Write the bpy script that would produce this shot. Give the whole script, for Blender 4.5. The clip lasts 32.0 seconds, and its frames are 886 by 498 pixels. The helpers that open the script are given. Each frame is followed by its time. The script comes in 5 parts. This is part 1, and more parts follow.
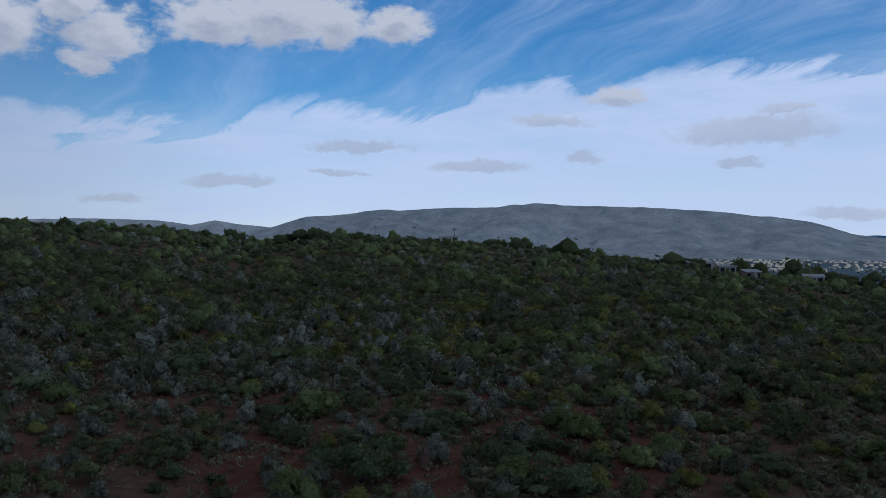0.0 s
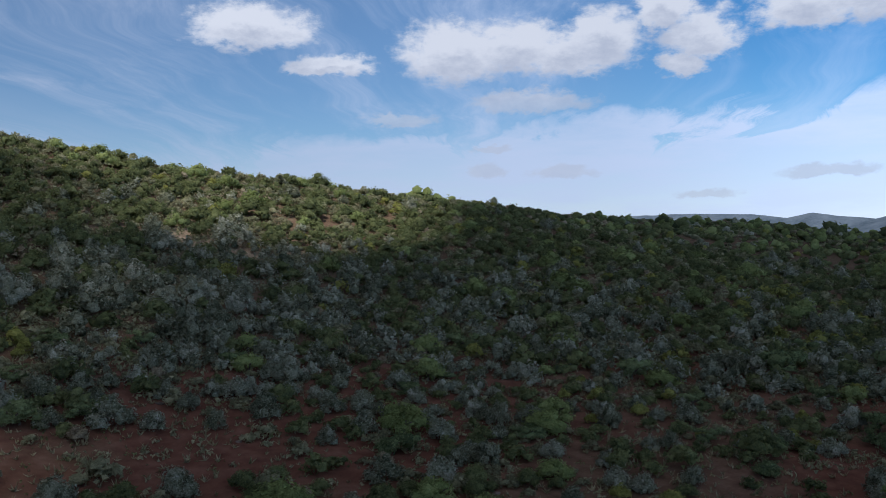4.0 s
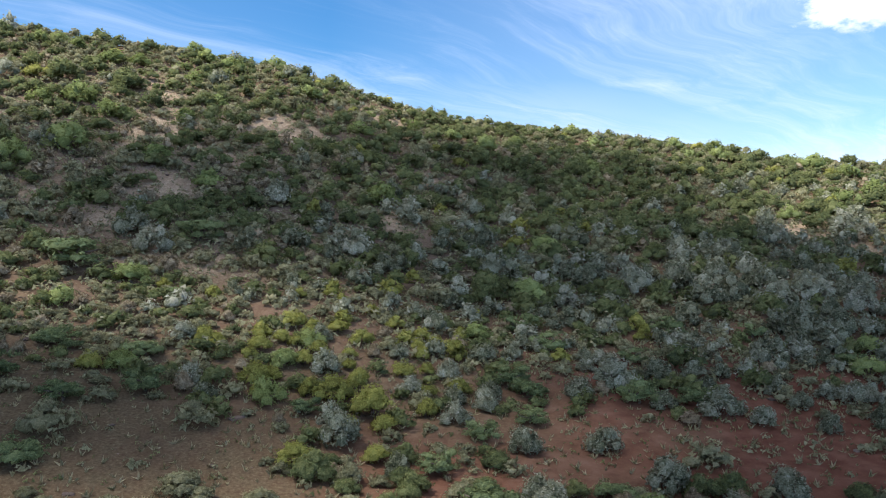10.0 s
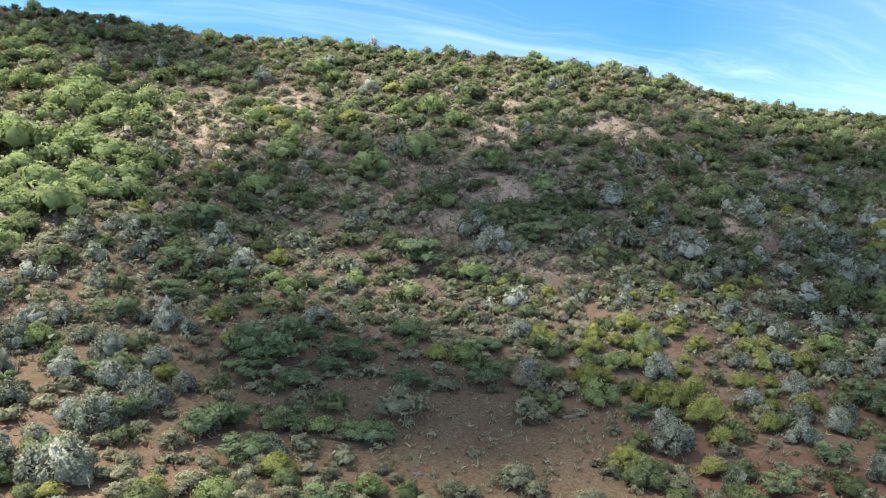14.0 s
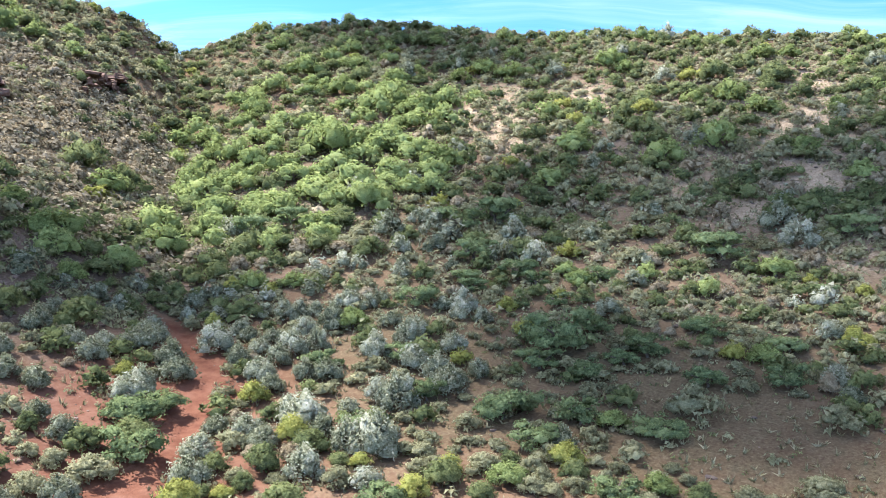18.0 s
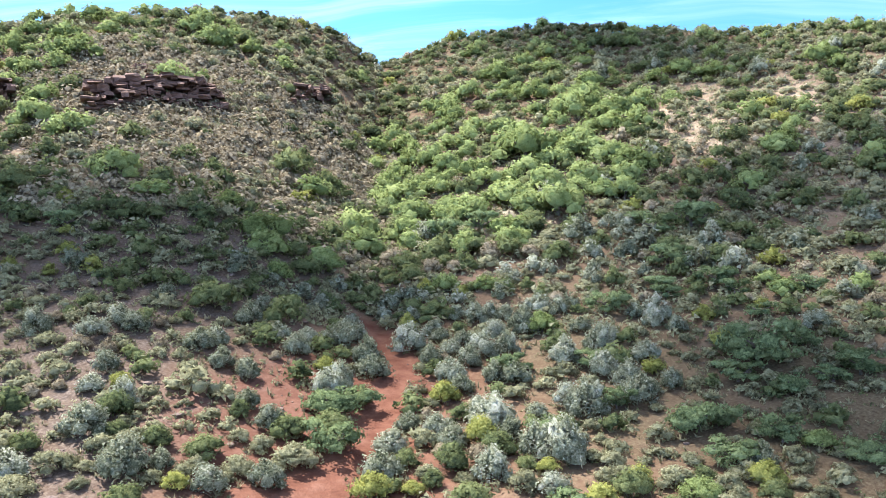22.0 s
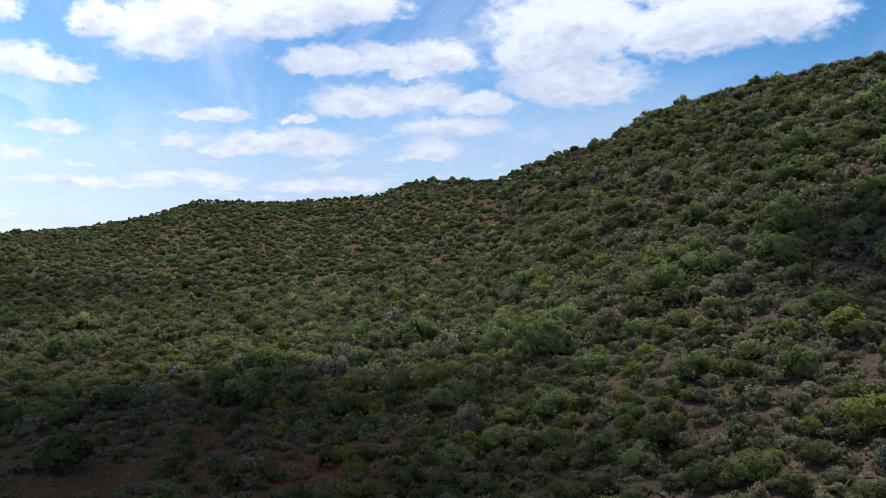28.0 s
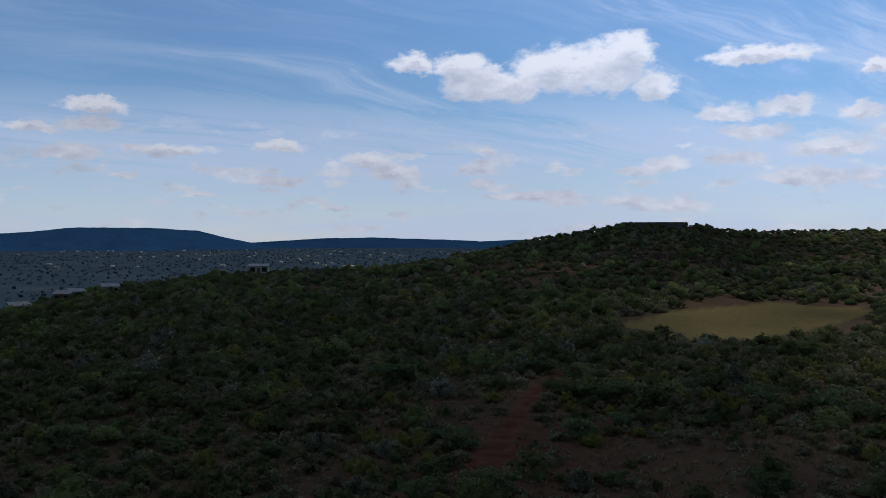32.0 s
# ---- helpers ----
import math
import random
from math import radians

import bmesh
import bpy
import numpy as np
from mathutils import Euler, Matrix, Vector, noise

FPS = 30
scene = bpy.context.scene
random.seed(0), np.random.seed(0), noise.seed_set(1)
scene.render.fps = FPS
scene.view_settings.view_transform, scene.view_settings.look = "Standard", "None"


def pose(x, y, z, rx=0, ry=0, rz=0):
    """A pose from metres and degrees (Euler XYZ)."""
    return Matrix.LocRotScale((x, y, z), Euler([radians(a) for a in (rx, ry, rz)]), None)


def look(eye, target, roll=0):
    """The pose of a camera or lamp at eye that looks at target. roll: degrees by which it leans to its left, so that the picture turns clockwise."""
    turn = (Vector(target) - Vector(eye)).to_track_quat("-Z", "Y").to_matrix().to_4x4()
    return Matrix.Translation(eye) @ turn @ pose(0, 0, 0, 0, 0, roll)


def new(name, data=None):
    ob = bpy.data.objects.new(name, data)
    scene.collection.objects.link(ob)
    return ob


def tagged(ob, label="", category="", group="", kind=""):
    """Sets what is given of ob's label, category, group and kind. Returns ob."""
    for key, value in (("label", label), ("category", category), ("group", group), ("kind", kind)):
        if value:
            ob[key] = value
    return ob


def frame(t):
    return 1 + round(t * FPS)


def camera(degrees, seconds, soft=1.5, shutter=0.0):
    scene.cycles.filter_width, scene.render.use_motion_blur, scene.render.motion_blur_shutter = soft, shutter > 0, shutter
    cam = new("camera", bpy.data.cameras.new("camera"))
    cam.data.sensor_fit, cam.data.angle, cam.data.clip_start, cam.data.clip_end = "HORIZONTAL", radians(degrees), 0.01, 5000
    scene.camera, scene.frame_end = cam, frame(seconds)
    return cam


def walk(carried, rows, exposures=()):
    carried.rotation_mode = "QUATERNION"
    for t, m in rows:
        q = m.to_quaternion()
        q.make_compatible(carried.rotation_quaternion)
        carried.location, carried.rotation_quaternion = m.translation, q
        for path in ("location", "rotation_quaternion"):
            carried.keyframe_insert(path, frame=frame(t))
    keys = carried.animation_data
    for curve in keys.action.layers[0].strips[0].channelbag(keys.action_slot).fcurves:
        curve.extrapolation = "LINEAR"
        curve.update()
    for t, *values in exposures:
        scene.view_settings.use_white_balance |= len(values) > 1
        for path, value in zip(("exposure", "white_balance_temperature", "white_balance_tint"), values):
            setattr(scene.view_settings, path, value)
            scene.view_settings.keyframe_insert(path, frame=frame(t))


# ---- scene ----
# A small drone hovers 16 m above the bush and turns on the spot to its left.
EYE_Z = 16.0
cam = camera(54.62, 32.0, 0.8)
TURN = [  # seconds, bearing, tilt, lean (degrees; bearings run anticlockwise from +y)
    (0.0, -0.03, -0.46, 0.29), (0.5, 3.13, -0.56, 0.08), (1.0, 9.40, -0.61, -0.01),
    (1.5, 16.22, -0.62, -0.07), (2.0, 22.09, -0.64, -0.18), (2.5, 26.24, -0.67, -0.22),
    (3.0, 30.04, -0.72, -0.30), (3.5, 34.34, -0.76, -0.34), (5.5, 48.62, -0.89, -0.56),
    (6.0, 52.79, -0.87, -0.48), (6.5, 56.55, -0.84, -0.55), (7.0, 59.89, -0.83, -0.56),
    (7.5, 62.64, -0.86, -0.54), (8.0, 65.63, -0.88, -0.53), (8.5, 68.38, -0.89, -0.53),
    (9.0, 71.20, -0.93, -0.54), (9.5, 73.97, -0.93, -0.54), (10.0, 77.45, -0.94, -0.47),
    (10.5, 80.31, -0.79, -0.36), (11.0, 82.94, -0.77, -0.27), (11.5, 85.79, -0.72, -0.30),
    (12.0, 88.75, -0.68, -0.32), (12.5, 91.58, -0.68, -0.33), (13.0, 94.14, -0.67, -0.30),
    (13.5, 96.89, -0.64, -0.28), (14.0, 99.47, -0.66, -0.20), (14.5, 102.08, -0.75, -0.23),
    (15.0, 104.49, -0.81, -0.19), (15.5, 107.21, -0.89, -0.20), (17.5, 115.84, -1.06, -0.01),
    (18.0, 118.68, -1.12, -0.06), (18.5, 120.51, -1.12, -0.04), (19.0, 121.75, -1.13, 0.07),
    (19.5, 123.26, -1.02, 0.16), (20.0, 123.80, -0.87, 0.28), (20.5, 124.69, -0.81, 0.33),
    (21.0, 126.96, -0.79, 0.40), (21.5, 130.13, -0.79, 0.39), (22.0, 131.33, -0.88, 0.39),
    (22.5, 133.38, -0.96, 0.36), (23.0, 138.05, -0.99, 0.30), (23.5, 138.62, -1.01, 0.29),
    (24.0, 142.85, -1.06, 0.31), (24.5, 149.40, -1.09, 0.23), (26.5, 177.88, -1.08, -0.34),
    (27.0, 185.48, -1.01, -0.41), (27.5, 193.08, -0.93, -0.37), (28.0, 201.24, -0.84, -0.39),
    (28.5, 209.28, -0.77, -0.44), (29.0, 217.26, -0.74, -0.43), (29.5, 225.16, -0.68, -0.35),
    (30.0, 233.15, -0.68, -0.26), (30.5, 241.07, -0.67, -0.20), (31.0, 248.39, -0.69, -0.05),
    (31.5, 255.79, -0.71, -0.01), (32.0, 261.30, -0.77, 0.07),
]
walk(cam, [(t, pose(0, 0, EYE_Z, 90 + tilt, 0, yaw) @ pose(0, 0, 0, 0, 0, lean)) for t, yaw, tilt, lean in TURN],
     exposures=[(0, -0.6, 6150, 10), (3.5, -0.3, 6250, 10), (6, 0.15, 6450, 10), (9, 0.75, 6550, 10), (13, 1.25, 6450, 10), (15, 1.5, 6300, 10), (19, 1.8, 6150, 10), (24.5, 1.75, 6150, 10), (26.5, 1.2, 6200, 10), (27, 0.7, 6200, 10), (28, -0.5, 6300, 10), (29, -1.15, 6350, 10), (30, -1.2, 6350, 10), (32, -1.2, 6350, 10)])

# ---- sky, sun ----
SUN_BEARING, SUN_HEIGHT = 197.0, 64.0


def bearing(az, el=0.0):
    a, e = radians(az), radians(el)
    return Vector((-math.sin(a) * math.cos(e), math.cos(a) * math.cos(e), math.sin(e)))


sun = new("sun", bpy.data.lights.new("sun", "SUN"))
sun.data.energy, sun.data.angle, sun.data.color = 4.8, radians(0.9), (1.0, 0.94, 0.84)
sun.matrix_world = look(bearing(SUN_BEARING, SUN_HEIGHT) * 900, (0, 0, 0))

world = bpy.data.worlds.new("sky")
scene.world = world
world.use_nodes = True
wt = world.node_tree
wt.nodes.clear()


def wmath(op, a, b=0.0, c=0.0, clamp=False):
    n = wt.nodes.new("ShaderNodeMath")
    n.operation, n.use_clamp = op, clamp
    for k, v in enumerate((a, b, c)):
        if isinstance(v, (int, float)):
            n.inputs[k].default_value = v
        else:
            wt.links.new(v, n.inputs[k])
    return n.outputs[0]


# heaps of cloud: bearing, height above the horizon, half width, half height (degrees)
CUMULUS_NORTH = [
    (37.2, 11.7, 3.7, 2.15), (33.1, 12.1, 3.7, 1.93), (27.5, 12.6, 2.7, 1.85), (29.4, 11.6, 3.7, 1.67), (32.4, 8.7, 3.9, 0.81), (45.5, 11, 2.6, 0.74),
    (23.6, 14, 1.7, 1.41), (21.2, 12.3, 2.3, 1.78), (22.6, 10.8, 1.7, 0.81), (40.9, 7.7, 2.2, 0.48), (35.1, 4.3, 1.2, 0.56), (30.2, 4.1, 2.2, 0.52),
    (35, 5.7, 1.2, 0.3), (50.6, 13.2, 3.7, 1.67), (46.1, 10.9, 2.1, 0.63)]
SCUD_NORTH = [
    (15.1, 13.7, 3, 1.93), (11, 14.1, 4.1, 2.22), (7.3, 13.9, 2.1, 1.93), (3.2, 13.9, 2.2, 1.26), (5.4, 6.2, 3.3, 0.41), (-7.3, 7.9, 2.3, 0.48),
    (-11.4, 9.4, 1.9, 0.74), (-19.8, 6.9, 4.6, 1.11), (-21.7, 8.3, 1.3, 0.33), (-2.5, 4.9, 3.3, 0.52), (-9.2, 5.5, 1.2, 0.48), (-19.1, 4.9, 1.4, 0.33),
    (13.8, 3.8, 2.6, 0.44), (21, 2.6, 1.8, 0.33), (6.9, 4.6, 1.8, 0.22), (-25.3, 1.8, 2.2, 0.44)]
CUMULUS_SOUTH = [
    (229.2, 13.4, 1.7, 1.04), (234.3, 10.1, 0.8, 0.63), (231.8, 10.6, 1.9, 0.89), (228.5, 10.7, 2.8, 1), (225.1, 10.2, 1.7, 0.81), (231.9, 6.3, 3.1, 0.52),
    (219.7, 12.5, 2.7, 2.04), (217.5, 13.6, 2.2, 2.22), (223, 13.2, 1.7, 1.3), (212.3, 14, 4.1, 1.85), (207.8, 14.9, 4.1, 1.67), (208.6, 11.3, 3.3, 1.11),
    (205.2, 11.6, 2.2, 1.11), (200.7, 11.5, 1.9, 1.22), (203.3, 10.7, 1.5, 0.67), (206.7, 9, 2.8, 0.89), (202.6, 9.1, 2.6, 0.96), (198.9, 8.5, 2.6, 0.89),
    (200.8, 7.1, 3.5, 0.67), (201.9, 5.6, 1.8, 0.89), (216.1, 7.8, 2.6, 0.48), (218.2, 6, 1, 0.33)]
SCUD_SOUTH = [
    (210.9, 7.8, 1.2, 0.33), (212.8, 6.2, 2.9, 0.89), (209.4, 5.8, 2.6, 0.74), (215.8, 5.6, 1.1, 0.41), (192.2, 13.3, 5.6, 2.59), (185.6, 12.7, 4.4, 2.22),
    (195.7, 11.8, 2.2, 1.85), (218, 3.8, 3.3, 0.52), (210.9, 3.3, 2.2, 0.48), (207.1, 3.3, 2.2, 0.56), (225.2, 3.6, 3.3, 0.33), (182.5, 13.4, 6.3, 2.59),
    (179.5, 13.5, 3.3, 2.04), (192.3, 13, 5.2, 2.78), (201.3, 11.7, 2.6, 1.04), (192.3, 9.8, 4.4, 1.85)]
CUMULUS_WEST = [
    (259.2, 9.9, 2, 1.41), (256.7, 9.8, 2.2, 1.19), (254.1, 10.6, 2.8, 1.67), (251.1, 10.5, 3.1, 1.85), (249.3, 11.7, 1.7, 1.41), (247.6, 9.6, 1.4, 1.04),
    (241.1, 11.2, 3, 0.67), (229.1, 13.4, 1.6, 0.96), (234.3, 10.2, 0.7, 0.56), (231.7, 10.5, 1.8, 0.96), (227.6, 10.6, 2.4, 1.11), (224.7, 10, 1.5, 0.67),
    (243, 7.8, 1.6, 0.74), (239.6, 8, 1.7, 0.81), (241.5, 6.6, 1.9, 0.56), (235.2, 7.4, 1.2, 0.59), (231.6, 6.2, 2.5, 0.44), (225.6, 6.7, 1.6, 0.56),
    (246.8, 4.6, 1.8, 0.52), (248.4, 4.3, 1.4, 0.37)]
SCUD_WEST = [
    (242.2, 4.9, 1.8, 0.44), (236.7, 5.4, 2.7, 0.67), (238.5, 3.7, 2.9, 0.67), (235, 3.7, 0.9, 0.44), (228.6, 5, 2.7, 0.56), (229.5, 3.6, 1, 0.37),
    (254.8, 2.7, 2.9, 0.41), (249.1, 2.4, 2, 0.48), (246.3, 2, 2.4, 0.41), (258.6, 3.7, 0.9, 0.37), (258.6, 4.8, 1, 0.44), (258.4, 5.7, 0.9, 0.33),
    (218.2, 6.2, 1, 0.33), (215.7, 7.9, 2.1, 0.52), (214.7, 5.7, 1.8, 0.44), (211.1, 6.3, 3.6, 0.93), (206.7, 8.7, 3.3, 1.19)]
SCUD_FAR_WEST = [
    (263, 11.2, 1.6, 0.74), (260.1, 11.1, 1.9, 0.85), (283.6, 8, 2.1, 0.56), (283.9, 6.8, 1.8, 0.56), (287.1, 6.5, 1.6, 0.44), (284.9, 5, 2.1, 0.67),
    (279.3, 5.5, 2.9, 0.44), (272.1, 5.8, 1.6, 0.56), (281.8, 3.9, 0.9, 0.26), (266.3, 5.1, 1.6, 0.52), (264.8, 4.3, 1.7, 0.56), (263.7, 3.6, 0.9, 0.41),
    (258.4, 5.7, 1, 0.3), (258.8, 4.5, 1.4, 0.44), (255.8, 2.7, 2.8, 0.41), (272.6, 3.6, 2.1, 0.44), (277.2, 2.6, 1.1, 0.22), (268.6, 1.9, 1.1, 0.26),
    (253.2, 2.3, 1.5, 0.33)]


def wvec(op, a, b=None, c=None):
    n = wt.nodes.new("ShaderNodeVectorMath")
    n.operation = op
    for k, v in enumerate((a, b, c)):
        if v is None:
            continue
        if isinstance(v, tuple):
            n.inputs[k].default_value = v
        else:
            wt.links.new(v, n.inputs[k])
    return n


def wnoise(vec, scale, detail, rough=0.55):
    n = wt.nodes.new("ShaderNodeTexNoise")
    n.inputs["Scale"].default_value, n.inputs["Detail"].default_value, n.inputs["Roughness"].default_value = scale, detail, rough
    wt.links.new(vec, n.inputs["Vector"])
    return n


def wstep(x, lo, hi, to_lo=0.0, to_hi=1.0):
    n = wt.nodes.new("ShaderNodeMapRange")
    n.interpolation_type = "SMOOTHSTEP"
    for k, v in zip(("From Min", "From Max", "To Min", "To Max"), (lo, hi, to_lo, to_hi)):
        n.inputs[k].default_value = v
    wt.links.new(x, n.inputs["Value"])
    return n.outputs[0]


def wmix(fac, a, b):
    n = wt.nodes.new("ShaderNodeMix")
    n.data_type = "RGBA"
    for sock, v in zip((n.inputs[0], n.inputs[6], n.inputs[7]), (fac, a, b)):
        if isinstance(v, (tuple, float)):
            sock.default_value = v
        else:
            wt.links.new(v, sock)
    return n.outputs[2]


def build_sky():
    """Clear blue above, a white veil low down, drawn-out ice cloud, and heaps of fair-weather cloud."""
    sky = wt.nodes.new("ShaderNodeTexSky")
    sky.sky_type, sky.sun_disc = "NISHITA", False
    sky.sun_elevation, sky.sun_rotation = radians(SUN_HEIGHT), radians(360 - SUN_BEARING)
    sky.altitude, sky.air_density, sky.dust_density, sky.ozone_density = 1200, 1.0, 0.15, 2.5
    hue = wt.nodes.new("ShaderNodeHueSaturation")
    hue.inputs["Saturation"].default_value, hue.inputs["Value"].default_value = 1.4, 1.2
    wt.links.new(sky.outputs[0], hue.inputs["Color"])
    way = wt.nodes.new("ShaderNodeTexCoord").outputs["Generated"]
    turn = wt.nodes.new("ShaderNodeVectorRotate")
    turn.rotation_type = "Z_AXIS"
    turn.inputs["Angle"].default_value = radians(-135)
    wt.links.new(way, turn.inputs["Vector"])
    part = wt.nodes.new("ShaderNodeSeparateXYZ")
    wt.links.new(turn.outputs[0], part.inputs[0])
    az = wmath("MULTIPLY_ADD", wmath("ARCTAN2", wmath("MULTIPLY", part.outputs[0], -1.0), part.outputs[1]), 57.2958, 135.0)
    el = wmath("MULTIPLY", wmath("ARCSINE", part.outputs[2]), 57.2958)
    both = wt.nodes.new("ShaderNodeCombineXYZ")
    wt.links.new(az, both.inputs[0])
    wt.links.new(el, both.inputs[1])
    flat = wvec("MULTIPLY", way, (1.0, 1.0, 1.8)).outputs[0]
    curl, fluff = wnoise(flat, 11.0, 6.0, 0.6), wnoise(flat, 40.0, 6.0, 0.62)
    bend = wvec("MULTIPLY_ADD", curl.outputs["Color"], (1.8, 1.2, 0.0), (-0.9, -0.6, 0.0)).outputs[0]
    lift = wstep(el, 1.0, 9.0, 0.55, 1.0)
    crisp = wnoise(flat, 55.0, 5.0, 0.6)
    bend = wvec("ADD", bend, wvec("MULTIPLY_ADD", crisp.outputs["Color"], (1.9, 1.2, 0.0), (-0.95, -0.6, 0.0)).outputs[0]).outputs[0]
    scaled = wt.nodes.new("ShaderNodeVectorMath")
    scaled.operation = "SCALE"
    wt.links.new(bend, scaled.inputs[0])
    wt.links.new(lift, scaled.inputs["Scale"])
    place = wvec("ADD", both.outputs[0], scaled.outputs[0]).outputs[0]
    reach = under = None
    for a, e, w, h in CUMULUS_NORTH + SCUD_NORTH + CUMULUS_SOUTH + SCUD_SOUTH + CUMULUS_WEST + SCUD_WEST + SCUD_FAR_WEST:
        q = wvec("MULTIPLY_ADD", place, (1 / w, 1 / h, 0.0), (-a / w, -e / h, 0.0)).outputs[0]
        far = wvec("LENGTH", wvec("MAXIMUM", q, wvec("MULTIPLY", q, (-1.0, -1.5, 0.0)).outputs[0]).outputs[0]).outputs["Value"]
        low = wmath("MULTIPLY_ADD", far, -0.55, wvec("DOT_PRODUCT", q, (0.0, -0.8, 0.0)).outputs["Value"])
        reach = far if reach is None else wmath("MINIMUM", reach, far)
        under = low if under is None else wmath("MAXIMUM", under, low)
    heap = wmath("SUBTRACT", 1.0, reach)
    puffy = wmath("MULTIPLY_ADD", fluff.outputs[0], 1.3, heap)
    cover = wstep(puffy, 0.34, 0.98)
    small = wvec("MULTIPLY", place, (0.30, 1.05, 0.0)).outputs[0]
    flock = wstep(wnoise(small, 1.0, 4.0, 0.5).outputs[0], 0.53, 0.66)
    flock = wmath("MULTIPLY", flock, wmath("MULTIPLY", wstep(wmath("ABSOLUTE", wmath("SUBTRACT", az, 243.0)), 38.0, 60.0, 0.85, 0.0), wstep(el, 4.5, 8.5, 1.0, 0.0)))
    cover = wmath("MAXIMUM", cover, flock)
    shade = wstep(wmath("MULTIPLY_ADD", fluff.outputs[0], 0.9, under), -0.04, 0.80)
    # drawn-out ice cloud runs towards bearing 30
    height_plane = wmath("ADD", wmath("MAXIMUM", part.outputs[2], 0.0), 0.10)
    plane = wvec("DIVIDE", way, None).outputs[0]
    spread = wt.nodes.new("ShaderNodeCombineXYZ")
    for k in range(3):
        wt.links.new(height_plane, spread.inputs[k])
    wt.links.new(spread.outputs[0], plane.node.inputs[1])
    along = wt.nodes.new("ShaderNodeVectorRotate")
    along.rotation_type = "Z_AXIS"
    along.inputs["Angle"].default_value = radians(-30)
    wt.links.new(plane, along.inputs["Vector"])
    long_way = wvec("MULTIPLY", along.outputs[0], (1.0, 0.16, 0.0)).outputs[0]
    warp = wvec("MULTIPLY_ADD", wnoise(plane, 0.5, 3.0).outputs["Color"], (1.1, 0.5, 0.0), long_way).outputs[0]
    wisps = wstep(wnoise(warp, 1.5, 9.0, 0.66).outputs[0], 0.42, 0.74)
    banks = wstep(wnoise(plane, 0.32, 4.0).outputs[0], 0.36, 0.62)
    ice = wmath("MULTIPLY", wisps, wmath("MULTIPLY_ADD", banks, 0.75, 0.2))
    ragged = wmath("MULTIPLY_ADD", wisps, 5.0, el)
    north = wstep(wmath("ABSOLUTE", wmath("SUBTRACT", az, 5.0)), 25.0, 60.0, 4.0, 0.0)
    veil = wmath("MULTIPLY", wstep(wmath("SUBTRACT", ragged, north), 5.0, 13.0, 1.0, 0.0), wmath("MULTIPLY_ADD", banks, 0.25, 0.62))
    deck = wmath("MULTIPLY", wstep(el, 17.0, 30.0), wmath("MULTIPLY_ADD", banks, 0.35, 0.6))
    thin = wmath("MULTIPLY", wstep(wmath("ABSOLUTE", wmath("SUBTRACT", az, 132.0)), 36.0, 58.0, 0.65, 0.0), wmath("MULTIPLY_ADD", wisps, 0.75, 0.12))
    rim = wmath("MULTIPLY_ADD", az, -0.075, 10.2)
    face = wstep(wmath("ABSOLUTE", wmath("SUBTRACT", az, 5.0)), 36.0, 75.0, 1.0, 0.0)
    milky = wmath("MULTIPLY", wstep(wmath("ABSOLUTE", wmath("SUBTRACT", az, 255.0)), 35.0, 62.0, 0.42, 0.0), wmath("MULTIPLY_ADD", wisps, 0.7, 0.55))
    streaks = wmath("MULTIPLY", wstep(wmath("ABSOLUTE", wmath("SUBTRACT", az, 52.0)), 14.0, 40.0, 1.0, 0.0), wmath("MULTIPLY_ADD", wisps, 0.8, 0.22))
    edge = wmath("SUBTRACT", wmath("MULTIPLY_ADD", wisps, 3.0, wmath("MULTIPLY_ADD", curl.outputs[0], 3.0, el)), rim)
    bank = wmath("MULTIPLY", wmath("MULTIPLY", wstep(edge, 0.5, 1.9, 1.0, 0.0), face), wmath("MULTIPLY_ADD", wstep(wnoise(wvec("MULTIPLY", both.outputs[0], (0.07, 0.34, 0.0)).outputs[0], 1.0, 7.0, 0.6).outputs[0], 0.36, 0.62), 0.22, 0.74))
    ice = wmath("MULTIPLY", ice, wmath("MULTIPLY_ADD", wmath("MULTIPLY", face, wstep(el, 14.0, 20.0, 1.0, 0.0)), -0.45, 1.0))
    veil = wmath("MAXIMUM", wmath("MULTIPLY", veil, wmath("SUBTRACT", 1.0, face)), bank)
    white = wmath("MAXIMUM", wmath("MAXIMUM", wmath("MAXIMUM", ice, wmath("MAXIMUM", milky, streaks)), wmath("MAXIMUM", veil, thin)), deck, clamp=True)
    toward = wvec("DOT_PRODUCT", way, tuple(bearing(SUN_BEARING, SUN_HEIGHT))).outputs["Value"]
    west = wstep(wmath("ABSOLUTE", wmath("SUBTRACT", az, 262.0)), 22.0, 55.0, 1.62, 1.0)
    deep = wstep(wmath("ABSOLUTE", wmath("SUBTRACT", az, 114.0)), 36.0, 95.0, 0.76, 1.0)
    round_about = wmath("MULTIPLY", deep, wmath("MULTIPLY", wstep(wmath("ABSOLUTE", wmath("ADD", az, 10.0)), 18.0, 40.0, 1.28, 1.0), west))
    glow = wmath("MULTIPLY", wstep(toward, 0.22, 0.58, 1.0, 1.35), round_about)
    low_white = wmix(wstep(el, 15.0, 26.0), (6.0, 7.2, 9.8, 1.0), (3.0, 2.95, 2.85, 1.0))
    col = wmix(white, hue.outputs[0], low_white)
    dull = wmath("MULTIPLY", wmath("MULTIPLY", north, 0.25), wstep(el, 6.5, 10.5, 1.0, 0.25))
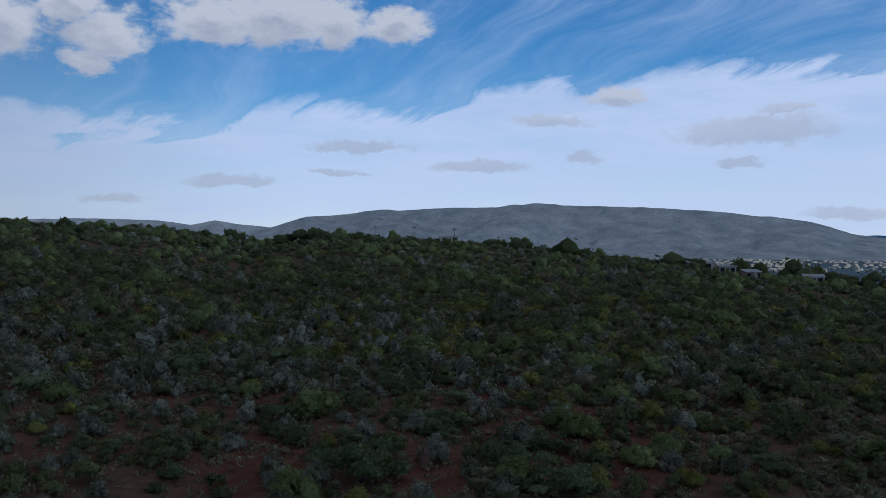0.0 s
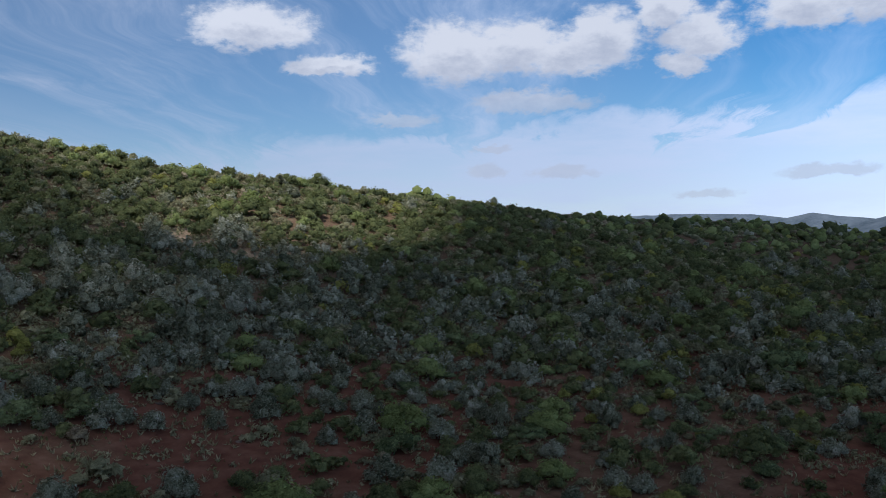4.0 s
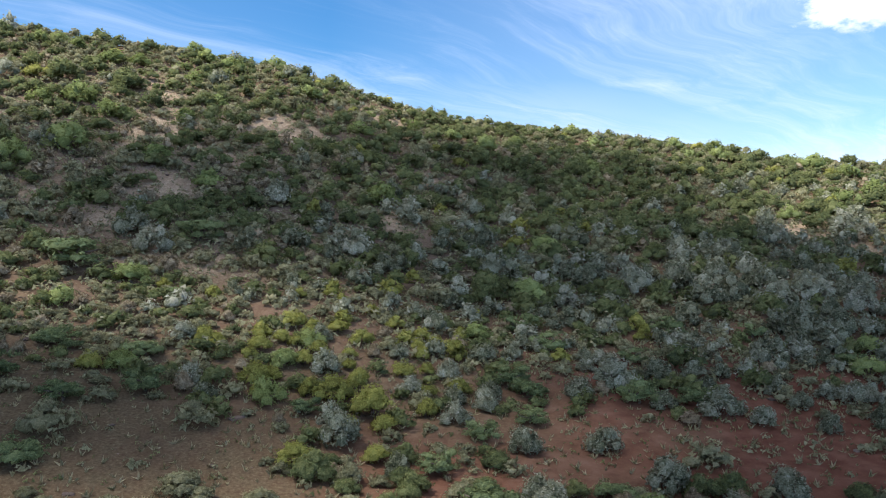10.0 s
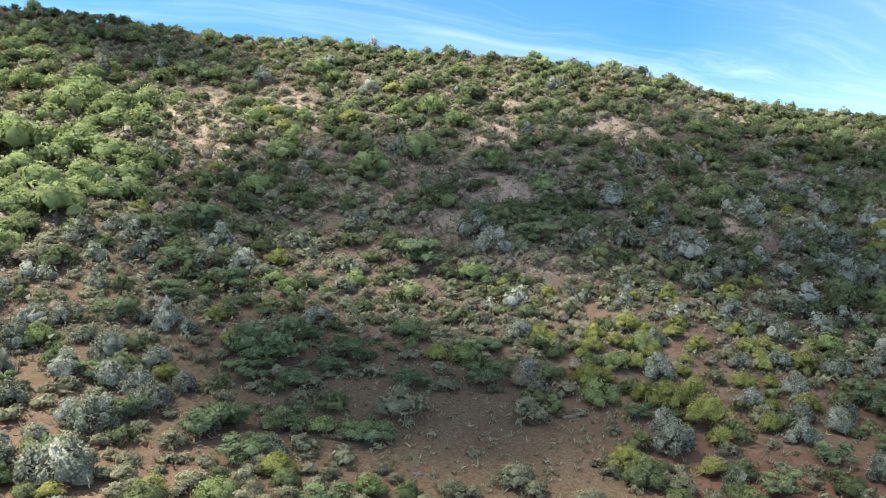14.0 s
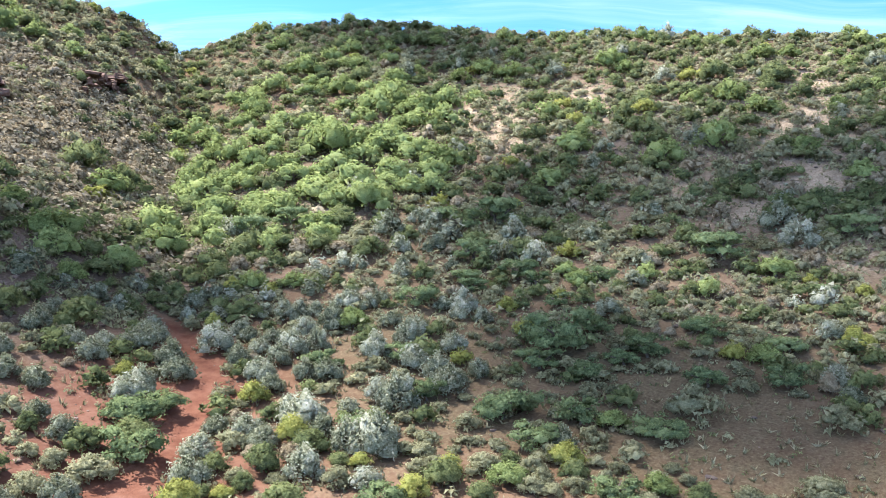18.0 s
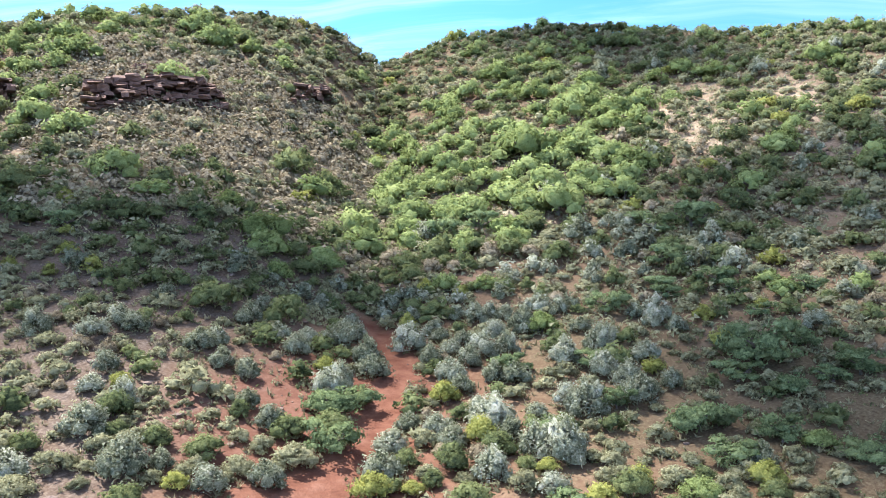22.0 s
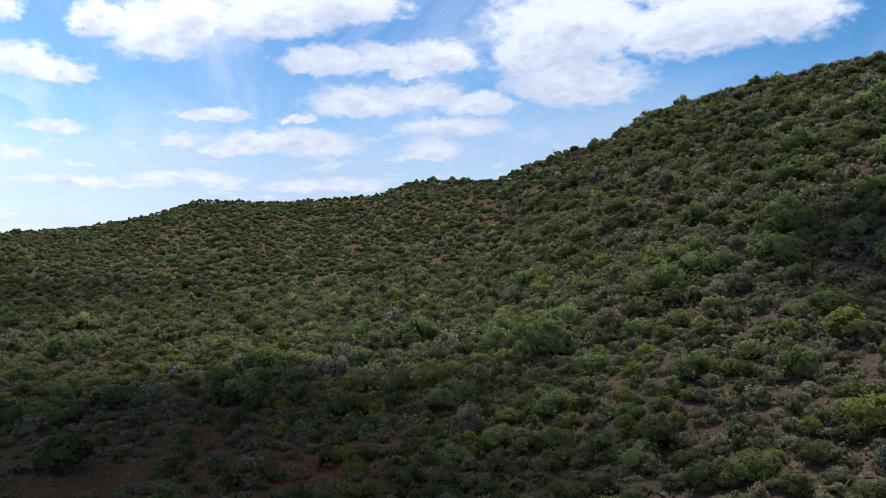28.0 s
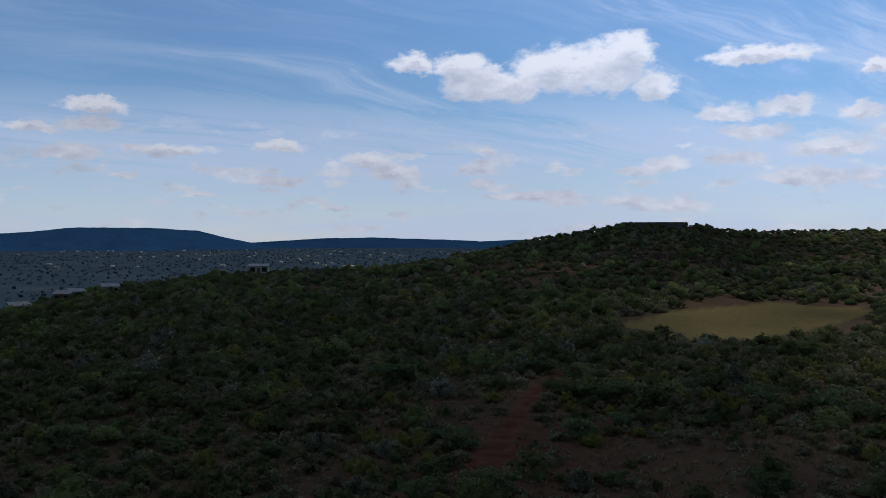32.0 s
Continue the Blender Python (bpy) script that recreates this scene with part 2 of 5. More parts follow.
    heaps = wmix(shade, wmix(dull, (9.4, 9.8, 11.0, 1.0), (6.2, 6.7, 8.0, 1.0)), (5.2, 5.8, 7.4, 1.0))
    lit = wt.nodes.new("ShaderNodeVectorMath")
    lit.operation = "SCALE"
    wt.links.new(col, lit.inputs[0])
    wt.links.new(glow, lit.inputs["Scale"])
    bright = wt.nodes.new("ShaderNodeVectorMath")
    bright.operation = "SCALE"
    wt.links.new(heaps, bright.inputs[0])
    wt.links.new(wmath("MULTIPLY", wstep(toward, 0.18, 0.5, 1.0, 1.45), wmath("MULTIPLY", wstep(az, 200.0, 255.0, 1.0, 1.4), wstep(wmath("ABSOLUTE", wmath("SUBTRACT", az, 22.0)), 38.0, 62.0, 0.92, 1.0))), bright.inputs["Scale"])
    col = wmix(wmath("MULTIPLY", cover, wmath("MULTIPLY_ADD", wmath("MULTIPLY", face, wstep(el, 7.5, 11.0, 1.0, 0.0)), -0.42, 0.94)), lit.outputs[0], bright.outputs[0])
    back, out = wt.nodes.new("ShaderNodeBackground"), wt.nodes.new("ShaderNodeOutputWorld")
    back.inputs[1].default_value = 0.10
    wt.links.new(col, back.inputs[0])
    wt.links.new(back.outputs[0], out.inputs[0])


build_sky()

# ---- materials ----


def material(name):
    m = bpy.data.materials.new(name)
    m.use_nodes = True
    t = m.node_tree
    return m, t, t.nodes["Principled BSDF"]


def node(t, kind, ins=(), operation="", attribute_name="", use_clamp=False):
    n = t.nodes.new(kind)
    if operation:
        n.operation, n.use_clamp = operation, use_clamp
    if attribute_name:
        n.attribute_name = attribute_name
    for key, value in (ins.items() if isinstance(ins, dict) else ()):
        if isinstance(value, bpy.types.NodeSocket):
            t.links.new(value, n.inputs[key])
        else:
            n.inputs[key].default_value = value
    return n


def ramp(t, fac, stops):
    n = node(t, "ShaderNodeValToRGB", {"Fac": fac})
    e = n.color_ramp.elements
    while len(e) < len(stops):
        e.new(0.5)
    for el, (p, c) in zip(e, stops):
        el.position, el.color = p, (*c, 1)
    return n.outputs[0]


def mix(t, fac, a, b, how="MIX"):
    n = node(t, "ShaderNodeMix")
    n.data_type, n.blend_type = "RGBA", how
    for sock, v in zip((n.inputs[0], n.inputs[6], n.inputs[7]), (fac, a, b)):
        if isinstance(v, bpy.types.NodeSocket):
            t.links.new(v, sock)
        else:
            sock.default_value = v if isinstance(v, (int, float)) else (*v, 1)
    return n.outputs[2]


def noise_at(t, scale, detail=4.0, rough=0.55, vec=None):
    if vec is None:
        vec = node(t, "ShaderNodeTexCoord").outputs["Object"]
    return node(t, "ShaderNodeTexNoise", {"Vector": vec, "Scale": scale, "Detail": detail, "Roughness": rough}).outputs[0]


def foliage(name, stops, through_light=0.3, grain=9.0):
    """Small leaves massed on a crown: shade in the gaps painted in as dark noise, light tips, paler and darker sprays,
    and each bush with a tone of its own.
    """
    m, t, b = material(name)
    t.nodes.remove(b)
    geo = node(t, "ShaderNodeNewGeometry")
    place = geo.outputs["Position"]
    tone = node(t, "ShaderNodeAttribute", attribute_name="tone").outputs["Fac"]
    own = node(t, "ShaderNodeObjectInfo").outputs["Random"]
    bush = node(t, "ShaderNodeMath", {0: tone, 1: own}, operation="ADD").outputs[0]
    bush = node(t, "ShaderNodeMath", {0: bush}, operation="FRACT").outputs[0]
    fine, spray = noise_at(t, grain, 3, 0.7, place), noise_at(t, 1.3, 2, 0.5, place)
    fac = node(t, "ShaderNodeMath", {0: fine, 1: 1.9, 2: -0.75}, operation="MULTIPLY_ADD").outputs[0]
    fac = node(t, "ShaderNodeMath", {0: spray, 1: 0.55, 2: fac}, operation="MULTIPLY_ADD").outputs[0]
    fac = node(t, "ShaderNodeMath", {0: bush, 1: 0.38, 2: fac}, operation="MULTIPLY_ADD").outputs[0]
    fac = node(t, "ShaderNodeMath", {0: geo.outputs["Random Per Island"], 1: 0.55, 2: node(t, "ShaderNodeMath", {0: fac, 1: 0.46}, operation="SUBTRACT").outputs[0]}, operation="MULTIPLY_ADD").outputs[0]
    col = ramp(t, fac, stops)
    bump = node(t, "ShaderNodeBump", {"Strength": 0.6, "Distance": 0.15, "Height": fine}).outputs[0]
    d = node(t, "ShaderNodeBsdfDiffuse", {"Color": col, "Roughness": 0.3, "Normal": bump})
    tr = node(t, "ShaderNodeBsdfTranslucent", {"Color": col, "Normal": bump})
    mx = node(t, "ShaderNodeMixShader", {0: through_light, 1: d.outputs[0], 2: tr.outputs[0]})
    t.links.new(mx.outputs[0], t.nodes["Material Output"].inputs[0])
    return m


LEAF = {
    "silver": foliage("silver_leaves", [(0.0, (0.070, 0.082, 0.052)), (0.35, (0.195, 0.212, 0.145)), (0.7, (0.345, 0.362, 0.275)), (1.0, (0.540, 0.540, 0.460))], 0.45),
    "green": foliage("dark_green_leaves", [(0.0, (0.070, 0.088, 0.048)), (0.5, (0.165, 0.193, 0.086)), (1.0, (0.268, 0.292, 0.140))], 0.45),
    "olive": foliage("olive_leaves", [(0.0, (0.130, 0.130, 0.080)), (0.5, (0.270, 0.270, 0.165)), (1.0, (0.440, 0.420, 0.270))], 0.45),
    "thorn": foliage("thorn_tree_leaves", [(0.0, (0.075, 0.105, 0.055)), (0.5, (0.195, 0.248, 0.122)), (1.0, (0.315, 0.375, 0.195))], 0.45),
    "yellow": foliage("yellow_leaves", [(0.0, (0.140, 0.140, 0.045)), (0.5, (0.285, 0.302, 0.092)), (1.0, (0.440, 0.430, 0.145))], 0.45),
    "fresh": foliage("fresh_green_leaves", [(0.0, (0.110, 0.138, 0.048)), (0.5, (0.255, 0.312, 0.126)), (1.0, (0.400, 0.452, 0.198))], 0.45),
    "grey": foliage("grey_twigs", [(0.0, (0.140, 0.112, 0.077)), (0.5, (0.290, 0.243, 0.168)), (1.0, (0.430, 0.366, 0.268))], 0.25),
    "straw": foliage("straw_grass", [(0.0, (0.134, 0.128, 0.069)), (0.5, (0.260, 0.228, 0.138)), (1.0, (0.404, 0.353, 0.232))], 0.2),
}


def bark_material():
    m, t, b = material("grey_brown_bark")
    n = noise_at(t, 14.0)
    t.links.new(ramp(t, n, [(0.3, (0.06, 0.045, 0.035)), (0.7, (0.19, 0.16, 0.13))]), b.inputs["Base Color"])
    b.inputs["Roughness"].default_value = 0.9
    return m


BARK = bark_material()


def ground_material():
    m, t, b = material("red_earth_and_stones")
    pos = node(t, "ShaderNodeTexCoord").outputs["Object"]
    kinds = node(t, "ShaderNodeAttribute", attribute_name="cover")
    cover = node(t, "ShaderNodeSeparateColor", {0: kinds.outputs["Color"]})
    big, mid, fine = noise_at(t, 0.09, 5, 0.6, pos), noise_at(t, 0.7, 5, 0.62, pos), noise_at(t, 5.0, 4, 0.65, pos)
    red = ramp(t, mid, [(0.25, (0.085, 0.036, 0.026)), (0.5, (0.140, 0.064, 0.045)), (0.75, (0.190, 0.098, 0.072))])
    litter = ramp(t, fine, [(0.3, (0.064, 0.046, 0.029)), (0.55, (0.128, 0.100, 0.063)), (0.8, (0.205, 0.168, 0.114))])
    stone = ramp(t, fine, [(0.28, (0.052, 0.039, 0.033)), (0.5, (0.112, 0.086, 0.073)), (0.72, (0.195, 0.156, 0.135))])
    patch = ramp(t, big, [(0.32, (0, 0, 0)), (0.6, (1, 1, 1))])
    speck = ramp(t, fine, [(0.48, (0, 0, 0)), (0.62, (1, 1, 1))])
    earth = ramp(t, mid, [(0.25, (0.075, 0.043, 0.031)), (0.5, (0.135, 0.085, 0.062)), (0.75, (0.210, 0.150, 0.112))])
    base = mix(t, mix(t, 0.5, patch, speck), earth, litter)
    base = mix(t, cover.outputs[0], base, red)
    grassy = node(t, "ShaderNodeMath", {0: cover.outputs[1], 1: node(t, "ShaderNodeMath", {0: mid, 1: 1.5}, operation="MULTIPLY").outputs[0]}, operation="MULTIPLY", use_clamp=True)
    base = mix(t, grassy.outputs[0], base, litter)
    stony = node(t, "ShaderNodeMath", {0: cover.outputs[2], 1: node(t, "ShaderNodeMath", {0: mid, 1: 1.7}, operation="MULTIPLY").outputs[0]}, operation="MULTIPLY", use_clamp=True)
    base = mix(t, stony.outputs[0], base, stone)
    pale = node(t, "ShaderNodeMath", {0: kinds.outputs["Alpha"], 1: node(t, "ShaderNodeMath", {0: mid, 1: 1.8}, operation="MULTIPLY").outputs[0]}, operation="MULTIPLY", use_clamp=True)
    base = mix(t, pale.outputs[0], base, ramp(t, fine, [(0.3, (0.17, 0.125, 0.09)), (0.55, (0.36, 0.28, 0.205)), (0.75, (0.50, 0.41, 0.31))]))
    # beyond the crest the ground takes a painted-in haze blue
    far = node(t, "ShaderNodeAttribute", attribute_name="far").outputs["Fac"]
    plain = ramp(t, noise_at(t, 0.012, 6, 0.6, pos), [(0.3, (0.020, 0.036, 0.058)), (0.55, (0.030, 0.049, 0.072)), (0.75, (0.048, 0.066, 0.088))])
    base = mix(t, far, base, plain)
    mown = node(t, "ShaderNodeAttribute", attribute_name="mown").outputs["Fac"]
    base = mix(t, mown, base, ramp(t, mid, [(0.3, (0.165, 0.145, 0.06)), (0.7, (0.235, 0.19, 0.09))]))
    t.links.new(base, b.inputs["Base Color"])
    b.inputs["Roughness"].default_value = 0.95
    b.inputs["Specular IOR Level"].default_value = 0.0
    h = node(t, "ShaderNodeMath", {0: fine, 1: 0.4, 2: mid}, operation="MULTIPLY_ADD").outputs[0]
    bump = node(t, "ShaderNodeBump", {"Strength": 0.8, "Distance": 0.25, "Height": h})
    t.links.new(bump.outputs[0], b.inputs["Normal"])
    return m


GROUND = ground_material()


def worn(name, low, high, scale, rough=0.8, bump=0.3, metal=0.0, gloss=0.5):
    """Painted, plastered or stony surface with stains at two scales."""
    m, t, b = material(name)
    pos = node(t, "ShaderNodeTexCoord").outputs["Object"]
    n1, n2 = noise_at(t, scale, 5, 0.6, pos), noise_at(t, scale * 7, 4, 0.6, pos)
    own = node(t, "ShaderNodeNewGeometry").outputs["Random Per Island"]
    f = node(t, "ShaderNodeMath", {0: n2, 1: 0.4, 2: node(t, "ShaderNodeMath", {0: n1, 1: 0.6}, operation="MULTIPLY").outputs[0]}, operation="MULTIPLY_ADD").outputs[0]
    f = node(t, "ShaderNodeMath", {0: own, 1: 0.3, 2: node(t, "ShaderNodeMath", {0: f, 1: 0.15}, operation="SUBTRACT").outputs[0]}, operation="MULTIPLY_ADD").outputs[0]
    t.links.new(ramp(t, f, [(0.25, low), (0.75, high)]), b.inputs["Base Color"])
    b.inputs["Roughness"].default_value, b.inputs["Metallic"].default_value = rough, metal
    b.inputs["Specular IOR Level"].default_value = gloss
    t.links.new(node(t, "ShaderNodeBump", {"Strength": bump, "Distance": 0.1, "Height": n2}).outputs[0], b.inputs["Normal"])
    return m


ROCK = worn("red_brown_sandstone", (0.035, 0.020, 0.017), (0.23, 0.130, 0.100), 1.9, 0.9, 0.8)
SHINGLE = worn("purple_grey_shingle", (0.05, 0.035, 0.03), (0.21, 0.15, 0.125), 2.0, 0.9, 0.6)
TOWN_ROOF = worn("weathered_roof_sheets", (0.06, 0.062, 0.068), (0.36, 0.36, 0.36), 0.02, 0.7, 0.0)
PLASTER = worn("cream_plaster", (0.42, 0.37, 0.3), (0.72, 0.67, 0.58), 0.8)
BRICKWORK = worn("pink_brick", (0.3, 0.17, 0.12), (0.48, 0.32, 0.25), 1.5)
SHEET = worn("pale_sheet_metal", (0.24, 0.245, 0.25), (0.5, 0.5, 0.5), 0.6, 0.6, 0.1, 0.2)
CONCRETE = worn("dark_weathered_concrete", (0.08, 0.08, 0.075), (0.2, 0.195, 0.18), 0.7)
DARK_GLASS = worn("dark_window_glass", (0.02, 0.025, 0.03), (0.05, 0.055, 0.06), 1.0, 0.1, 0.0)
WOOD = worn("brown_painted_wood", (0.1, 0.06, 0.035), (0.22, 0.14, 0.09), 2.0)
# mountainside tone pulled to blue-grey: haze put into the colour
MOUNTAIN_GREY_HAZE = worn("haze_grey_mountainside", (0.02, 0.038, 0.06), (0.115, 0.145, 0.19), 0.011, 1.0, 0.0, 0.0, 0.0)
# leaves of the far trees, coloured blue to stand in for haze
HAZE_BLUE_LEAF = foliage("haze_blue_plain_trees", [(0.0, (0.034, 0.056, 0.082)), (0.5, (0.050, 0.078, 0.108)), (1.0, (0.070, 0.100, 0.130))], 0.05)
# the blue of distance haze is painted into this base colour
MOUNTAIN_BLUE_HAZE = worn("haze_blue_wooded_mountainside", (0.008, 0.03, 0.075), (0.017, 0.052, 0.125), 0.006, 1.0, 0.0, 0.0, 0.0)
def dimming_cloud(name, low, high):
    """Stuff of the added unseen clouds: torn and half clear, so it only dims the sun."""
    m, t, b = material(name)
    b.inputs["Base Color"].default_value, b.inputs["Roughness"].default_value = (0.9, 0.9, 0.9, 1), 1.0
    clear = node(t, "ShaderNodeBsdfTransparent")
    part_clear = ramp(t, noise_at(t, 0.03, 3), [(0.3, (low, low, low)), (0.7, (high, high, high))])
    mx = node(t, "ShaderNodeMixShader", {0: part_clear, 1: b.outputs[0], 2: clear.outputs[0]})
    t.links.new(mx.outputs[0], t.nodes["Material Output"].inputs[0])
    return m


# four grades of the unseen clouds that are added to shade the ground
THIN_SHADE = dimming_cloud("thin_shade_cloud", 0.87, 0.97)
WISP_SHADE = dimming_cloud("wisp_shade_cloud", 0.935, 0.985)
MID_SHADE = dimming_cloud("torn_shade_cloud", 0.68, 0.90)
FULL_SHADE = worn("opaque_shade_cloud", (0.85, 0.85, 0.86), (0.93, 0.93, 0.93), 0.01, 1.0, 0.0)

# ---- lie of the land ----
# <<land
PLAIN_Z = -36.0
# crest of the hills: bearing, distance, height above the ground below the drone
CREST_NORTH = [(-60, 220, 2.3), (-40, 230, 4.3), (-27, 260, 4.3), (-19, 260, 7.3), (-13.5, 260, 9.8), (-8, 270, 12.8), (-3, 280, 14.8),
               (3, 277, 16.3), (7, 274, 17.3), (12, 288, 14.9), (18, 264, 18.9), (24, 240, 19.2), (30, 216, 20.7), (36, 203, 23.6),
               (42, 190, 24.8), (48, 177, 26.9)]
CREST_HILL = [(55, 168, 28.1), (60, 164, 30.5), (64, 164, 32.6), (68, 164, 34.2), (74, 164, 36.3), (80, 160, 39.1), (84, 156, 42.4),
              (88, 156, 45.7), (95, 156, 48.2), (101, 156, 49.6), (108, 160, 52.3), (112, 162, 52.3), (117, 164, 53.9), (121, 166, 55.4),
              (125, 169, 56.4), (128, 170, 56.2), (131, 169, 54.3), (133.5, 167, 52.1), (135.7, 164, 50.0)]
CREST_CLIFF = [(138, 160, 53.7), (141, 155, 54.1), (145, 147, 52.4), (148, 142, 50.9), (151, 138, 49.2), (154, 136, 47.7), (158, 137, 45.3),
               (161, 139, 44.5), (165, 148, 44.6), (170, 156, 46.5), (173, 160, 45.7), (177, 164, 44.9), (182, 172, 43.6),
               (187.7, 180, 40.0), (190, 189, 36.7), (193, 213, 35.6), (195.5, 236, 34.9)]
CREST_SOUTH = [(197.5, 326, 36.6), (200, 410, 41.8), (203, 420, 42.8), (206, 450, 36.8), (212, 500, 35.8), (217, 520, 37.3),
               (221, 540, 26.8), (224, 560, 22.8), (228.5, 560, 19.3), (235, 450, 19.3), (242, 400, 18.2), (245.5, 340, 20.5),
               (249.6, 330, 20.5), (252.5, 320, 17.2), (255, 310, 15.2), (259, 300, 10.2), (262, 290, 7.2), (266, 280, 5.2)]
CREST_WEST = [(271, 260, 5.2), (275, 250, 5.2), (280.7, 230, 3.5), (285, 215, 1.9), (288.6, 200, -0.3), (300, 200, -0.8)]
CREST = np.array(CREST_NORTH + CREST_HILL + CREST_CLIFF + CREST_SOUTH + CREST_WEST)
# how hollow the slopes are below the crest: bearing, power
HOLLOW = np.array([(-60, 1.3), (0, 1.3), (30, 1.5), (60, 1.65), (90, 1.65), (130, 1.6), (150, 1.5), (180, 1.5), (200, 1.9), (225, 2.3), (240, 3.0), (255, 2.6), (270, 1.6), (300, 1.3)])


def lattice(x, y, seed):
    """Smooth value noise, 0 to 1."""
    xi, yi = np.floor(x), np.floor(y)
    u, v = x - xi, y - yi
    u, v = u * u * (3 - 2 * u), v * v * (3 - 2 * v)

    def h(a, b):
        s = np.sin(a * 127.1 + b * 311.7 + seed * 74.7) * 43758.5453
        return s - np.floor(s)
    return (h(xi, yi) * (1 - u) + h(xi + 1, yi) * u) * (1 - v) + (h(xi, yi + 1) * (1 - u) + h(xi + 1, yi + 1) * u) * v


def fbm(x, y, size, seed, octaves=4):
    total, amp, k = 0.0, 0.5, 1.0 / size
    for o in range(octaves):
        total = total + amp * (lattice(x * k, y * k, seed + o) - 0.5)
        amp, k = amp * 0.5, k * 2.03
    return total * 2


def around(table, az, col):
    a = np.mod(np.asarray(az) + 60, 360) - 60
    keys = np.concatenate([table[:, 0], [300.0 + 0.001]])
    vals = np.concatenate([table[:, col], [table[0, col]]])
    return np.interp(a, keys, vals)


def ease(x):
    x = np.clip(x, 0, 1)
    return x * x * (3 - 2 * x)


def bump_at(az, r, a0, r0, wa, wr):
    """A soft blot on the plan, 1 at its heart."""
    d = np.mod(np.asarray(az) - a0 + 180, 360) - 180
    return np.exp(-(d / wa) ** 2 - ((r - r0) / wr) ** 2)


def height(az, r):
    """Ground height at a bearing and distance from the spot below the drone."""
    az, r = np.asarray(az, float), np.asarray(r, float)
    R = around(CREST, az, 1)
    Z = around(CREST, az, 2)
    p = around(HOLLOW, az, 1)
    u = np.clip((r - 22) / (R - 22), 0, None)
    front = np.where(u < 1, np.clip(u, 0, 1) ** p, 1.0)
    over = np.clip(r - R, 0, None)
    fall = (1 - np.exp(-(over / (170 + 2.2 * np.clip(Z, 0, None))) ** 1.15))
    z = Z * front
    z = z + (PLAIN_Z - Z) * fall * ease(over / 60 + 0.35) * (over > 0)
    a = np.radians(az)
    x, y = -np.sin(a) * r, np.cos(a) * r
    rough = np.clip((r - 15) / 60, 0, 1) * np.clip(1.4 - over / 200, 0.05, 1)
    z = z + rough * (fbm(x, y, 38, 3) * 2.2 * np.clip(u, 0.15, 1) * np.clip(1.25 - u, 0.2, 1) + fbm(x, y, 7, 9, 3) * 0.5)
    # the gully between the two hills
    z = z - 3.5 * bump_at(az, r, 135.5, 136, 4.5, 36) - 2.6 * bump_at(az, r, 138.5, 98, 6.0, 26)
    return z


def spot(az, r):
    a = math.radians(az)
    return -math.sin(a) * r, math.cos(a) * r, float(height(az, r))
# land>>


def mesh_from(name, verts, faces, mats, smooth=False, attributes=()):
    """One mesh from arrays: verts (n, 3), faces (m, 3 or 4)."""
    me = bpy.data.meshes.new(name)
    verts, faces = np.asarray(verts, np.float32), np.asarray(faces, np.int32)
    k = faces.shape[1]
    me.vertices.add(len(verts))
    me.vertices.foreach_set("co", verts.ravel())
    me.loops.add(faces.size)
    me.loops.foreach_set("vertex_index", faces.ravel())
    me.polygons.add(len(faces))
    me.polygons.foreach_set("loop_start", np.arange(0, faces.size, k, dtype=np.int32))
    me.polygons.foreach_set("use_smooth", np.full(len(faces), smooth))
    for nm, kind, values in attributes:
        at = me.attributes.new(nm, kind, "POINT")
        at.data.foreach_set({"FLOAT_COLOR": "color", "FLOAT_VECTOR": "vector"}.get(kind, "value"), np.asarray(values, np.float32).ravel())
    for m in (mats if isinstance(mats, (list, tuple)) else [mats]):
        me.materials.append(m)
    me.update(calc_edges=True)
    me.validate()
    return me


# ---- the ground: one sheet out to the horizon ----
# bare red earth, straw grass, stones: bearing, distance, spread in degrees, spread in metres, strength
RED = [(98, 50, 9, 9, 0.3), (222, 58, 9, 7, 0.7), (256, 64, 9, 10, 0.5), (350, 58, 5, 6, 0.8), (12, 75, 4, 8, 0.8), (12, 60, 4, 7, 1.1), (356, 95, 5, 12, 0.9), (344, 85, 5, 10, 0.9), (5, 100, 30, 50, 0.5), (-15, 120, 12, 60, 0.5), (30, 90, 12, 30, 0.5), (141, 53, 6, 12, 1.1), (146, 48, 6, 8, 1), (137, 47, 6, 8, 1), (132, 56, 6, 18, 0.7), (68, 68, 6, 12, 0.9), (56, 62, 9, 18, 1), (42, 60, 8, 14, 1), (52, 50, 10, 8, 0.8),
       (1, 56, 3, 5, 1.2), (351, 70, 4, 8, 0.9), (217, 72, 4, 6, 0.9), (211, 60, 5, 6, 0.9), (258, 60, 8, 14, 0.4), (80, 48, 10, 8, 0.6), (110, 46, 8, 8, 0.5), (-17, 225, 4, 15, 0.8)]
GRASSY = [(98, 51, 12, 12, 1.3), (105, 59, 8, 12, 1), (117, 63, 8, 14, 0.8), (242, 165, 9, 34, 1.6), (228, 70, 14, 20, 0.7), (270, 75, 20, 30, 0.8), (85, 55, 8, 10, 0.6), (127, 68, 5, 10, 0.7)]
STONY = [(172, 58, 18, 30, 1.3), (95, 116, 20, 30, 0.9), (148, 97, 12, 30, 1), (80, 106, 8, 16, 0.7), (162, 65, 8, 22, 1), (128, 106, 4, 8, 0.8)]

